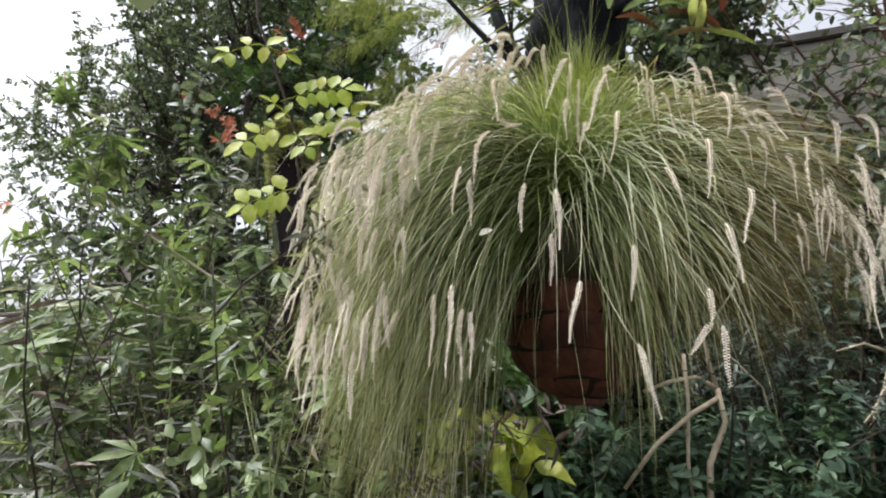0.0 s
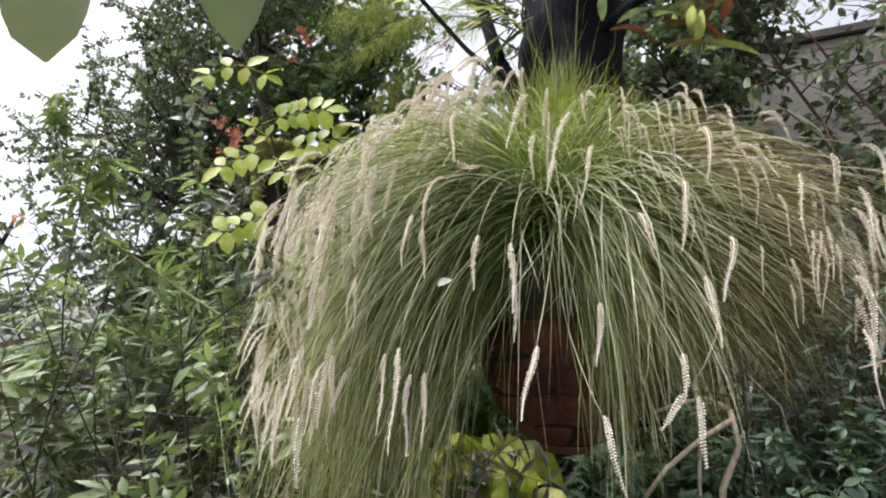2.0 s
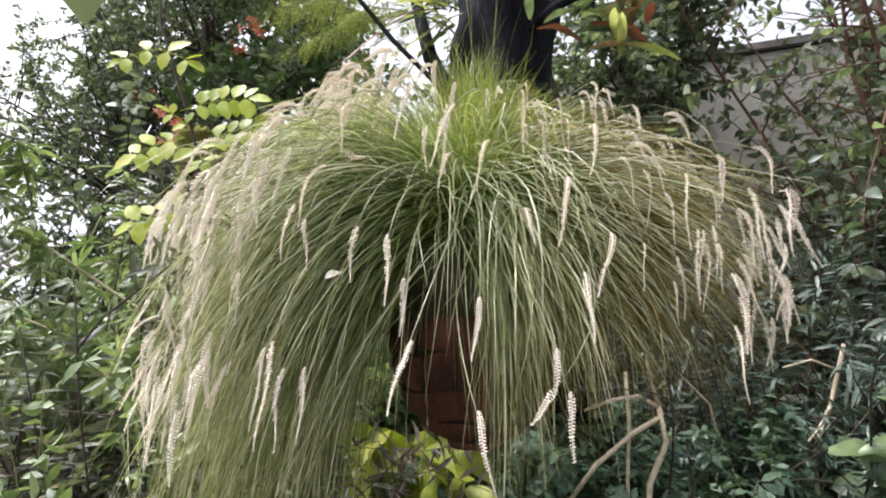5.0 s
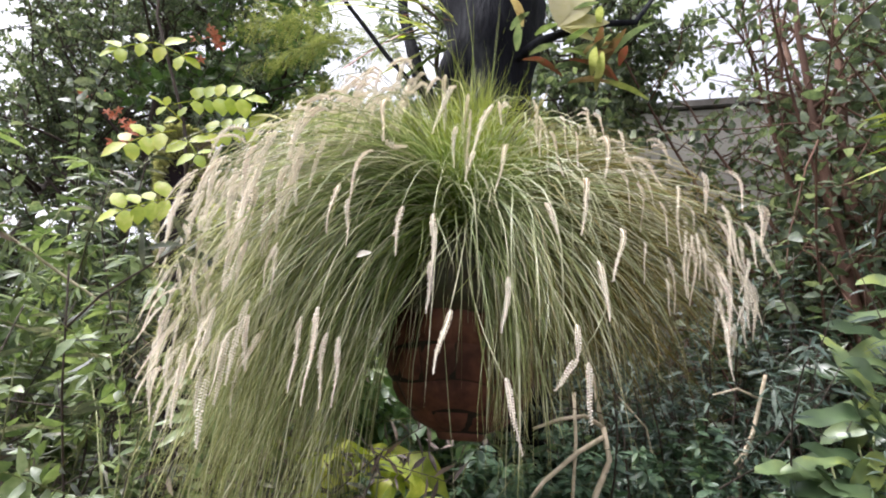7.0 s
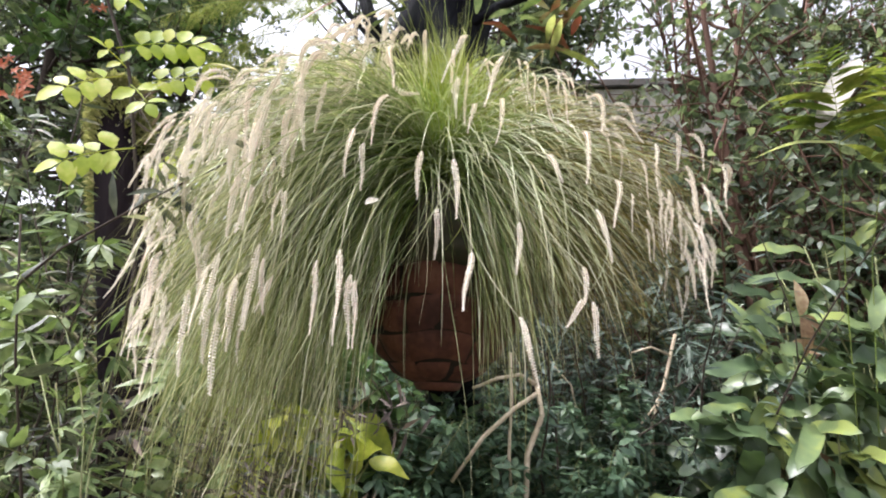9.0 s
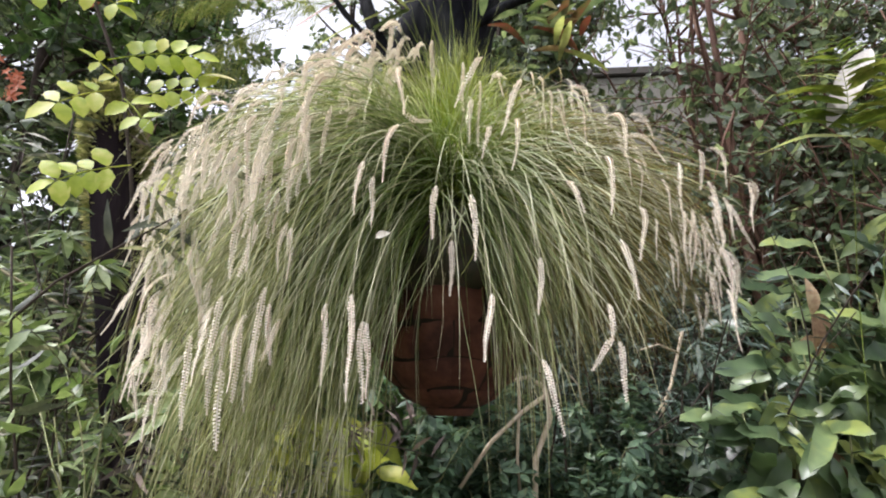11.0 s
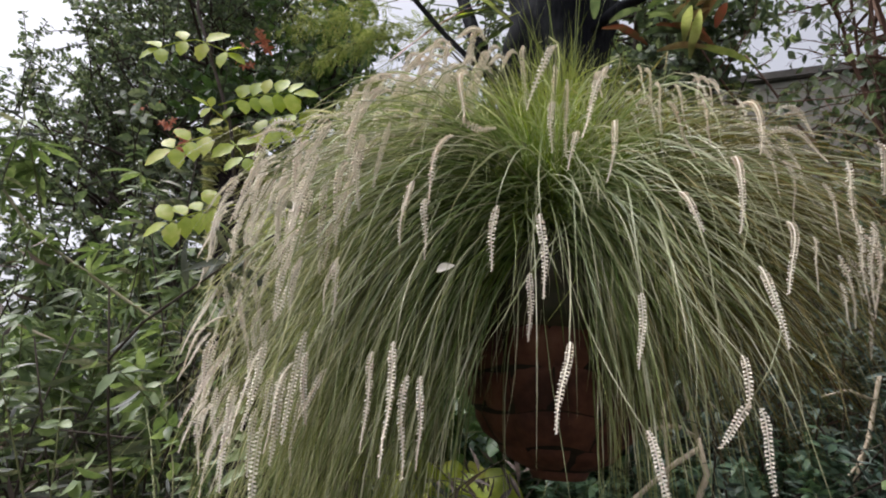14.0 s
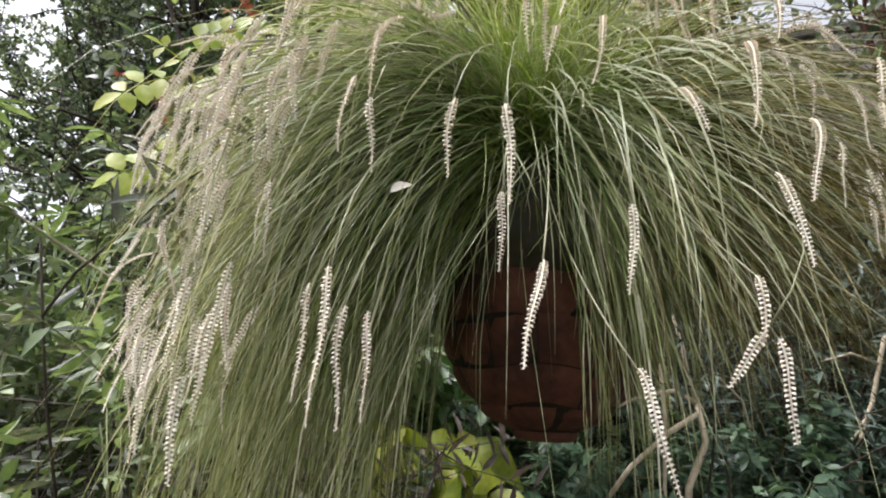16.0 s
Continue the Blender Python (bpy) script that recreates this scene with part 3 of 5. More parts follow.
def locks(seed, specs, material, name="leaf_tuft", parted=True, domed=True):
    """Rows: azimuth range, range of first elevation, number of tufts, leaves a tuft, length, last elevation, lateness of the bend, half width."""
    rng = np.random.default_rng(seed)
    for a0, a1, p0, p1, n, count, length, end, power, wide in specs:
        PP, WW = [], []
        for _ in range(n):
            P, W = tuft(rng, rng.uniform(a0, a1), rng.uniform(p0, p1), count, length * rng.uniform(0.8, 1.15), end + rng.normal(0, 8), power * rng.uniform(0.8, 1.25), rng.uniform(8, 30), wide)
            PP.append(P)
            WW.append(W)
        P, W = np.concatenate(PP), np.concatenate(WW)
        # leaves that would stand out too far are shorter
        rel = P - CROWN
        far = np.hypot(rel[..., 0], rel[..., 1])
        lim = reach(np.degrees(np.arctan2(rel[..., 1], rel[..., 0])), P[..., 2])
        k = np.minimum(1, np.where(far > 0.12, lim / np.maximum(far, 0.05), 1).min(1) * rng.uniform(0.88, 1.12, len(P)))
        k = np.where((rng.random(len(P)) < 0.07) | (rel[:, -1, 2] > 0.24), np.minimum(1, k * 1.2), k)
        P = P[:, :1] + (P - P[:, :1]) * np.stack([k, k, np.where(P[:, -1, 2] < 1.6, k ** 0.3, k)], -1)[:, None]
        # the lower edge
        az_end = np.degrees(np.arctan2(P[:, -1, 1] - CROWN[1], P[:, -1, 0] - CROWN[0]))
        low_z = hem(az_end) + rng.normal(0.015, 0.025, len(P))
        sink = np.where(P[:, -1, 2] < low_z, (HUB[2] - low_z) / np.maximum(HUB[2] - P[:, -1, 2], 0.05), 1.0)
        P[..., 2] = np.where(P[..., 2] < HUB[2], HUB[2] + (P[..., 2] - HUB[2]) * sink[:, None], P[..., 2])
        # a dome: the further out, the lower; a few stand above it
        out = np.hypot(P[..., 0] - CROWN[0], P[..., 1] - CROWN[1])
        over = np.maximum((P[..., 2] - dome(out)).max(1), 0) * np.where(rng.random(len(P)) < 0.88, rng.uniform(0.75, 1.15, len(P)), 0.3)
        if domed:
            P[..., 2] -= over[:, None] * np.linspace(0, 1, P.shape[1]) ** 0.7
        # the leaves part in front of the pot
        rel = P - CROWN
        az = np.degrees(np.arctan2(rel[..., 1], rel[..., 0])) + rng.normal(0, 5, len(P))[:, None]
        front = rel[..., 1] < -0.02
        x, back, z = P[..., 0] + rng.normal(0, 0.007, len(P))[:, None], 0.955 - P[..., 1], P[..., 2]
        low = (z < 1.53) & (x > 0.142 + 0.5 * np.clip(z - 1.40, 0, 1) - 0.17 * back) & (x < 0.295 - 0.27 * back) & front
        hollow = (z < 1.61) & (az > -128) & (az < -89) & front
        thin = (z < 1.46) & (az > -85) & (az < -72) & front
        keep = (~low.any(1) | (rng.random(len(P)) < 0.045)) & (~thin.any(1) | (rng.random(len(P)) < 0.75)) & (~hollow.any(1) | (rng.random(len(P)) < 0.06))
        if parted:
            P, W = P[keep], W[keep]
        # blades turn their face about at random
        hint = unit(rng.normal(0, 1, (len(P), 3)) + np.array([0, 0, 0.6]))
        v, f, al = ribbons(P, W, hint)
        tagged(mesh_object(name, v, f, material, orchid, al), kind="stuff")


# azimuth: 0 is to the right, -90 towards the path, 180 to the left
locks(21, [(-160, -114, -40, 5, 88, 12, 0.60, -87, 0.75, 0.00064),
           (-195, -138, -25, 15, 80, 12, 0.58, -85, 0.8, 0.00064),
           (-205, -135, -10, 40, 104, 12, 0.44, -68, 1.1, 0.0006),
           (-210, -150, 20, 62, 50, 12, 0.36, -28, 1.6, 0.0005),
           (-128, -98, -45, -10, 40, 11, 0.36, -84, 0.8, 0.00062),
           (-95, -72, -50, -12, 50, 12, 0.38, -87, 0.6, 0.00066),
           (-96, -62, -45, -5, 46, 12, 0.33, -82, 0.8, 0.00066)], M_GRASS)
# right flank: ageing blades with its shade in their colour
locks(22, [(-74, 5, -40, 5, 48, 13, 0.35, -80, 0.8, 0.0006),
           (-50, 20, -15, 35, 92, 13, 0.44, -55, 1.2, 0.0006),
           (-32, 25, 15, 58, 48, 12, 0.42, -12, 1.7, 0.0005)], M_STRAW_SHADED)
locks(23, [(-215, -145, 30, 85, 40, 12, 0.29, 5, 1.6, 0.00046),
           (-35, 35, 30, 85, 40, 12, 0.30, 8, 1.6, 0.00046),
           (-150, -30, -40, 0, 44, 13, 0.22, -75, 1.0, 0.0006),
           (-150, -30, 15, 60, 40, 12, 0.17, -20, 1.5, 0.0005),
           (-230, 50, 72, 94, 62, 11, 0.31, 66, 1.4, 0.00052)], M_CROWN)
# long loose pale leaves that cross the others in front
locks(24, [(-150, -40, -30, 20, 22, 12, 0.42, -84, 1.0, 0.0008), (-190, -60, 0, 50, 26, 12, 0.46, -50, 1.5, 0.0006),
           (-185, -120, -25, 25, 66, 11, 0.58, -82, 0.9, 0.00076), (-96, -66, -30, 20, 26, 11, 0.36, -80, 0.9, 0.0008), (-66, 5, -20, 30, 14, 10, 0.42, -60, 1.1, 0.0006)], M_PALEBLADE)

# thin leaves that stand up before the trunk
locks(26, [(-200, 20, 72, 94, 9, 6, 0.40, 74, 1.2, 0.00045)], M_CROWN, domed=False)
# loose strands across the pot
locks(25, [(-132, -84, -25, 25, 5, 7, 0.40, -86, 0.9, 0.0006)], M_PALEBLADE, parted=False)


# ---- flower spikes ----
def spike_mesh(seed, length, first, bend, last):
    """A hanging spike: thin axis with two rows of small flowers. Its top is at the origin; it sets out along +x at the first
    elevation (degrees) and bends to the last one over the given share of its length."""
    rng = np.random.default_rng(seed)
    n = 16
    u = np.linspace(0, 1, n)
    g = np.clip(u / bend, 0, 1)
    el = np.radians(first + (last - first) * g * (2 - g) + 5 * np.sin(u * 6 + seed))
    line = np.concatenate([[[0, 0, 0]], np.cumsum(np.stack([np.cos(el[1:]), 0.06 * np.sin(u[1:] * 5 + seed), np.sin(el[1:])], -1) * length / (n - 1), 0)])
    return flowers_on(rng, line, length)


def flowers_on(rng, line, length):
    """The axis of a spike and its two rows of small flowers along it."""
    v, f = tubes([(line, 0.0008, 0.0005)], 4)
    V, F = [v], [list(q) for q in f]
    k = len(v)
    count = int(length / 0.0027)
    # a flower: a small cup with two spread lobes
    cup = np.array([[0, 0, 0.1], [0.30, 0.45, 0.30], [-0.30, 0.45, 0.30], [0.42, 1.0, 0.45], [-0.42, 1.0, 0.45], [0, 0.85, -0.35], [0, 0.7, 0.1]])
    cup_faces = [(0, 1, 2), (1, 3, 6), (2, 6, 4), (1, 6, 2), (0, 5, 1), (0, 2, 5), (1, 5, 3), (2, 4, 5), (3, 5, 6), (4, 6, 5)]
    for j in range(count):
        uu = (j + 0.5) / count
        p, t = resample(line, np.array([uu]))
        p, t = p[0], t[0]
        fat = 0.0035 * min(1.0, 0.6 + uu * 3.0) * (1.0 - 0.5 * uu ** 2.2) * rng.uniform(0.85, 1.1)
        for side in (-1, 1):
            a = side * math.pi / 2 + rng.normal(0, 0.18) + uu * 0.9 + 0.3
            ref = unit(np.cross(t, np.array([1.0, 0.0, 0.001])))
            ref2 = np.cross(t, ref)
            d = unit(math.cos(a) * ref + math.sin(a) * ref2 + 0.25 * t)
            x_ = unit(np.cross(d, t))
            z_ = np.cross(x_, d)
            V.append(p + side * 0.0006 * t + (cup * np.array([1.0, 1.0, 0.75])) @ np.stack([x_, d, z_]) * fat)
            F += [[k + q for q in tri] for tri in cup_faces]
            k += len(cup)
    me = bpy.data.meshes.new("flower_spike")
    me.from_pydata(np.concatenate(V).tolist(), [], F)
    me.materials.append(M_SPIKE)
    return me


SPIKES = [spike_mesh(50 + i, *row) for i, row in enumerate([
    (0.062, -65, 0.3, -88), (0.072, -50, 0.4, -92), (0.066, -70, 0.5, -85), (0.072, -75, 0.3, -90), (0.055, -45, 0.4, -95), (0.082, -60, 0.3, -82),
    (0.064, -70, 0.6, -95), (0.074, -40, 0.5, -98), (0.050, -75, 0.3, -88), (0.076, -60, 0.5, -95),
    (0.062, 30, 0.55, -88), (0.070, 10, 0.5, -85), (0.060, 45, 0.65, -80), (0.074, 0, 0.6, -92), (0.055, 25, 0.8, -60), (0.068, -10, 0.45, -88)])]


def stalk_to(rng, spike, top, az, way=None):
    """The thin stalk that arches out of the crown to the top of a spike, and ends along way."""
    top = np.asarray(top, float)
    start = HUB + np.array([0.04 * math.cos(az), 0.03 * math.sin(az), 0.01])
    u = np.linspace(0, 1, 12)[:, None]
    span = np.linalg.norm(top - start)
    mid = (start + top) / 2 + np.array([0, 0, 0.30 * span]) if way is None else top - unit(way) * span * 0.45
    line = (1 - u) ** 2 * start + 2 * u * (1 - u) * mid + u ** 2 * top
    v, f = tubes([(line, 0.0007, 0.0006)], 4)
    mesh_object("flower_stalk", v, f, M_STALK, spike)


def spike_at(rng, top, az, kind=None, tilt=0.0, scale=1.0):
    """One spike hung at top, with its stalk."""
    me = SPIKES[rng.integers(*((7, 16) if top[2] > 1.70 else (0, 10))) if kind is None else kind]
    ob = new("flower_spike", me)
    ob.parent = orchid
    ob.matrix_parent_inverse = orchid.matrix_basis.inverted()
    ob.matrix_basis = Matrix.Translation(top) @ Matrix.Rotation(az, 4, "Z") @ Matrix.Rotation(-tilt, 4, "Y") @ Matrix.Scale(scale, 4)
    stalk_to(rng, ob, top, az)


def spike_between(rng, top, tip, bow):
    """A spike from its top to its hanging tip; bow swings its middle outwards."""
    top, tip = np.array(top, float), np.array(tip, float)
    top, tip = top + (top - tip) * 0.06, tip + (tip - top) * 0.09
    az = math.atan2(top[1] - CROWN[1], top[0] - CROWN[0])
    out = np.array([math.cos(az), math.sin(az), 0.5])
    u = np.linspace(0, 1, 16)[:, None]
    length = np.linalg.norm(tip - top)
    line = top + (tip - top) * u + out * bow * length * np.sin(np.pi * u ** 0.7) + np.array([0.02, 0.01, 0]) * length * np.sin(u * 6 + rng.uniform(0, 6))
    ob = new("flower_spike", flowers_on(rng, line, length * 1.05))
    ob.parent = orchid
    ob.matrix_parent_inverse = orchid.matrix_basis.inverted()
    stalk_to(rng, ob, top, az, line[1] - line[0] if bow < 0.15 else None)


rng = np.random.default_rng(77)
# spikes that stand out: place of the top, place of the tip, bow
NEAR_SPIKES = [(0.153, 0.563, 1.576, 0.155, 0.557, 1.522, 0.06), (0.162, 0.652, 1.556, 0.162, 0.654, 1.506, 0.04), (0.175, 0.574, 1.489, 0.163, 0.556, 1.436, 0.05),
               (0.234, 0.593, 1.531, 0.230, 0.590, 1.482, 0.03), (0.122, 0.577, 1.587, 0.120, 0.577, 1.543, 0.04), (0.070, 0.607, 1.600, 0.072, 0.620, 1.560, 0.05),
               (0.058, 0.602, 1.612, 0.053, 0.600, 1.565, 0.08), (0.037, 0.638, 1.480, 0.036, 0.626, 1.415, 0.04), (0.055, 0.599, 1.483, 0.054, 0.586, 1.404, 0.03),
               (0.065, 0.599, 1.461, 0.066, 0.592, 1.401, 0.03), (0.076, 0.640, 1.464, 0.077, 0.632, 1.404, 0.03), (0.085, 0.585, 1.645, 0.072, 0.572, 1.590, 0.12)]
RIGHT_SPIKES = [(0.312, 0.595, 1.648, 0.299, 0.570, 1.583, 0.12), (0.274, 0.608, 1.622, 0.281, 0.590, 1.587, 0.1), (0.328, 0.598, 1.559, 0.330, 0.579, 1.502, 0.06),
                (0.300, 0.583, 1.489, 0.298, 0.577, 1.457, 0.1), (0.298, 0.577, 1.457, 0.281, 0.583, 1.430, 0.0), (0.311, 0.586, 1.453, 0.314, 0.584, 1.404, 0.05),
                (0.235, 0.597, 1.433, 0.250, 0.590, 1.374, 0.08), (0.343, 0.633, 1.718, 0.332, 0.591, 1.657, 0.18), (0.481, 0.650, 1.702, 0.490, 0.662, 1.662, 0.1),
                (0.538, 0.641, 1.662, 0.560, 0.660, 1.633, 0.25), (0.351, 0.595, 1.596, 0.336, 0.578, 1.541, 0.1), (0.475, 0.622, 1.568, 0.485, 0.625, 1.503, 0.08)]
TOP_SPIKES = [(0.243, 0.668, 1.714, 0.226, 0.640, 1.647, 0.14), (0.200, 0.645, 1.688, 0.193, 0.643, 1.655, 0.22), (0.176, 0.637, 1.714, 0.178, 0.646, 1.674, 0.12),
              (0.202, 0.565, 1.703, 0.185, 0.568, 1.650, 0.06), (0.098, 0.640, 1.738, 0.096, 0.607, 1.676, 0.12), (0.096, 0.607, 1.676, 0.120, 0.596, 1.664, -0.18),
              (0.165, 0.575, 1.724, 0.150, 0.600, 1.688, 0.2), (-0.006, 0.671, 1.565, -0.010, 0.660, 1.518, 0.06), (0.000, 0.647, 1.553, 0.000, 0.653, 1.509, 0.04)]
LEFT_SPIKES = [(-0.037, 0.686, 1.472, -0.045, 0.665, 1.408, 0.05), (-0.067, 0.695, 1.479, -0.075, 0.680, 1.413, 0.07), (-0.116, 0.729, 1.516, -0.135, 0.700, 1.460, 0.1),
               (-0.028, 0.700, 1.447, -0.030, 0.707, 1.388, 0.05), (-0.150, 0.850, 1.437, -0.161, 0.851, 1.394, 0.15)]
for x, y, z, x2, y2, z2, bow in NEAR_SPIKES + RIGHT_SPIKES + TOP_SPIKES + LEFT_SPIKES:
    spike_between(rng, (x, y, z), (x2, y2, z2), bow)
# more on both flanks
for flank in ([(0.112, 0.725, 1.812), (-0.059, 0.680, 1.492), (-0.135, 0.785, 1.465), (-0.035, 0.667, 1.565), (-0.016, 0.680, 1.606), (-0.125, 0.75, 1.504), (-0.147, 0.802, 1.44),
               (0.003, 0.792, 1.817), (-0.078, 0.829, 1.760), (-0.079, 0.711, 1.486), (-0.10, 0.78, 1.70), (-0.05, 0.73, 1.66)],
              [(0.439, 0.662, 1.596), (0.553, 0.709, 1.743), (0.548, 0.645, 1.666), (0.540, 0.724, 1.618), (0.196, 0.660, 1.755), (0.393, 0.626, 1.599), (0.484, 0.674, 1.635),
               (0.468, 0.611, 1.521), (0.428, 0.655, 1.662)]):
    for p in flank:
        az = math.atan2(p[1] - CROWN[1], p[0] - CROWN[0])
        spike_at(rng, p, az, None, math.radians(rng.normal(2, 6)), scale=rng.uniform(0.8, 1.05))
# the others, all round
for a0, a1, n, z0, z1 in [(-170, -130, 44, 1.42, 1.66), (-190, -165, 18, 1.48, 1.75), (-190, -128, 130, 1.62, 1.88), (-62, -2, 26, 1.56, 1.72), (-62, 8, 24, 1.66, 1.86), (-130, -60, 12, 1.74, 1.84), (-190, -120, 36, 1.82, 1.92), (-70, 10, 14, 1.80, 1.89)]:
    for _ in range(n):
        a, z = rng.uniform(a0, a1), rng.uniform(z0, z1)
        r = float(reach(a, z)) + (rng.uniform(-0.012, 0.04 if a < -90 else 0.015) if z < 1.7 else rng.uniform(-0.06, 0.035))
        if z > 1.7:
            r = min(r, float(np.interp(z - rng.uniform(0.03, 0.085), [1.64, 1.72, 1.785, 1.855], [0.55, 0.40, 0.28, 0.16])))
        az = math.radians(a)
        out = 12 if z > 1.68 else 3
        spike_at(rng, (CROWN[0] + r * math.cos(az), CROWN[1] + r * math.sin(az), z), az, None, math.radians(rng.normal(out, 9)), scale=rng.uniform(0.8, 1.15) * (1.15 if z > 1.7 and a < -100 else 1.0))

# a fallen white petal caught on the leaves
v, f = scatter(blade(0.016, 0.010, 5, 0.4, 0.4, 0.5, 0.0, 0.7), np.array([[0.082, 0.657, 1.556]]), np.array([[0.8, -0.3, 0.6]]), np.array([[-0.3, -0.9, 0.5]]), np.ones(1))
tagged(mesh_object("fallen_petal", v, f, M_SPIKE), "small white fallen petal caught on the orchid leaves", "petal")

# ---- leaf shapes ----
OVATE = blade(0.05, 0.026, 3, 0.25, 0.2, 0.42)
SMALL = blade(0.05, 0.028, 2, 0.25, 0.2, 0.42)
LANCE = blade(0.10, 0.018, 3, 0.3, 0.25, 0.4)
LOBED = joined([turned(blade(0.05, 0.022, 3, 0.2, 0.2, 0.5, 0.008), pose(0, 0, 0, 0, 0, a)) for a in (-55, 0, 55)])
PALMATE = joined([turned(blade(s, s * 0.25, 3, 0.22, 0.3, 0.45, 0.004), pose(0, 0, 0, -8, 0, a)) for a, s in ((-105, 0.05), (-62, 0.075), (-22, 0.09), (22, 0.09), (62, 0.075), (105, 0.05))])
STAR = joined([turned(blade(0.035, 0.016, 3, 0.2, 0.3, 0.5), pose(0, 0, 0, 20, 0, a)) for a in range(0, 360, 72)])


# ---- trees behind, on the far side of the planting ----
def tree(name, seed, base, label, height, limbs, crown_lo, reach, per_metre, leaf, leaf_mat, size, trunk_r=0.05, bark=M_DARKSTEM, lean=(0, 0), sub=5, group=""):
    """A tapered trunk with limbs, twigs on each limb, and leaves along the twigs."""
    rng = np.random.default_rng(seed)
    x, y = base
    z = float(ground_height(x, y)) - 0.05
    ob = thing(name, (x, y, z), label, "tree", group)
    line = grown(rng, (x, y, z), (lean[0], lean[1], 1), height, 10, 0.12, 0.2)
    v, f = tubes([(line, trunk_r, trunk_r * 0.3)], 9)
    mesh_object("trunk", v, f, bark, ob)
    twigs = []
    for _ in range(limbs):
        p, t = resample(line, np.array([rng.uniform(crown_lo, 1.0)]))
        a = rng.uniform(0, 2 * math.pi)
        ln = reach * rng.uniform(0.5, 1.1)
        l = grown(rng, p[0], (math.cos(a), math.sin(a), rng.uniform(-0.1, 0.8)), ln, 7, 0.3, 0.2)
        wood = [(l, trunk_r * 0.32, trunk_r * 0.08)]
        for _ in range(sub):
            p2, t2 = resample(l, np.array([rng.uniform(0.25, 1.0)]))
            l2 = grown(rng, p2[0], t2[0] * 0.6 + rng.normal(0, 0.6, 3), ln * rng.uniform(0.25, 0.55), 5, 0.35, -0.1)
            wood.append((l2, trunk_r * 0.10, trunk_r * 0.04))
            twigs.append(l2)
        v, f = tubes(wood, 4)
        mesh_object("limb", v, f, bark, ob)
    P, D, U = stem_leaves(rng, twigs, per_metre, 0.1, 0.7, 0.4)
    v, f = scatter(leaf, P, D, U, rng.uniform(0.65, 1.2, len(P)) * size)
    tagged(mesh_object("crown", v, f, leaf_mat, ob), kind="stuff")
    return ob


tree("garden_tree", 101, (-1.38, 3.5), "dense dark-leaved garden tree with orange flowers", 4.4, 80, 0.08, 1.2, 170, SMALL, M_TREELEAF_HAZY, 0.65, 0.04, sub=10)
tree("garden_tree", 102, (-2.1, 3.5), "dark small-leaved tree with sky showing through", 4.2, 115, 0.40, 1.05, 165, SMALL, M_TREELEAF_HAZY, 0.68, 0.04, sub=10)
tree("garden_tree", 103, (-0.75, 4.0), "bright green broad-leaved tree behind the planting", 3.6, 60, 0.15, 1.0, 44, OVATE, M_BRIGHTLEAF, 1.7, 0.04, sub=9)
tree("garden_tree", 104, (-4.3, 4.6), "thin dark-leaved tree at the edge of the garden", 1.9, 16, 0.15, 1.1, 34, OVATE, M_TREELEAF_HAZY, 1.2, 0.05, sub=8)
tree("garden_tree", 105, (0.5, 4.6), "distant dark-leaved tree behind the garden wall", 4.2, 44, 0.35, 0.9, 55, OVATE, M_TREELEAF_HAZY, 1.5, 0.05, sub=7)

tree("garden_tree", 106, (1.0, 2.95), "dark-leaved tree whose branches hang over the wall", 3.0, 60, 0.5, 0.6, 70, OVATE, M_TREELEAF_HAZY, 1.3, 0.03, sub=7)

tree("garden_tree", 107, (1.2, 3.3), "dark-leaved tree standing against the garden wall", 3.1, 44, 0.45, 0.55, 70, SMALL, M_TREELEAF_HAZY, 1.3, 0.04, sub=8)

tree("garden_tree", 108, (2.75, 2.5), "dense dark-leaved tree beside the garden wall", 3.1, 52, 0.4, 0.6, 60, SMALL, M_TREELEAF_HAZY, 1.1, 0.04, M_BARK, sub=8)
tree("garden_tree", 109, (3.25, 2.2), "dense dark-leaved tree beyond the broad-leaved plants", 3.0, 60, 0.35, 0.7, 60, SMALL, M_TREELEAF_HAZY, 1.1, 0.04, M_BARK, sub=8)

# ---- shrubs ----
bush("palmate_shrub", 201, (-0.98, 1.75), "leggy shrub with light green palmate leaves", "shrub", PALMATE, M_PALM, M_GREENSTEM, 11, 1.5, 0.13, 19, 1.0, 0.42, 0.8, 0.2, 0.25, 0.006, 0.7, 2, lean=(0.1, 0, 0))
bush("palmate_shrub", 202, (-0.55, 1.65), "light green palmate shrub leaning beside the orchid", "shrub", PALMATE, M_PALM, M_GREENSTEM, 11, 0.72, 0.45, 20, 0.9, 0.35, 0.8, 0.1, 0.3, 0.005, 0.7, 2)
bush("palmate_shrub", 204, (-0.75, 1.5), "light green palmate shrub in front of the tree", "shrub", PALMATE, M_PALM, M_GREENSTEM, 11, 0.95, 0.3, 19, 0.95, 0.4, 0.8, 0.2, 0.3, 0.004, 0.7, 2)
bush("palmate_shrub", 203, (-1.45, 1.9), "low light green palmate shrub", "shrub", PALMATE, M_PALM, M_GREENSTEM, 7, 0.7, 0.35, 16, 0.85, 0.4, 0.8, 0.2, 0.3, 0.006, 0.7, 2)
bush("palmate_shrub", 205, (-0.24, 1.17), "light green palmate shrub growing up before the post", "shrub", PALMATE, M_PALM, M_GREENSTEM, 16, 1.15, 0.05, 24, 0.7, 0.4, 0.8, 0.1, 0.15, 0.003, 0.7, 2, bed=0.07, lean=(-0.03, 0.06, 0))
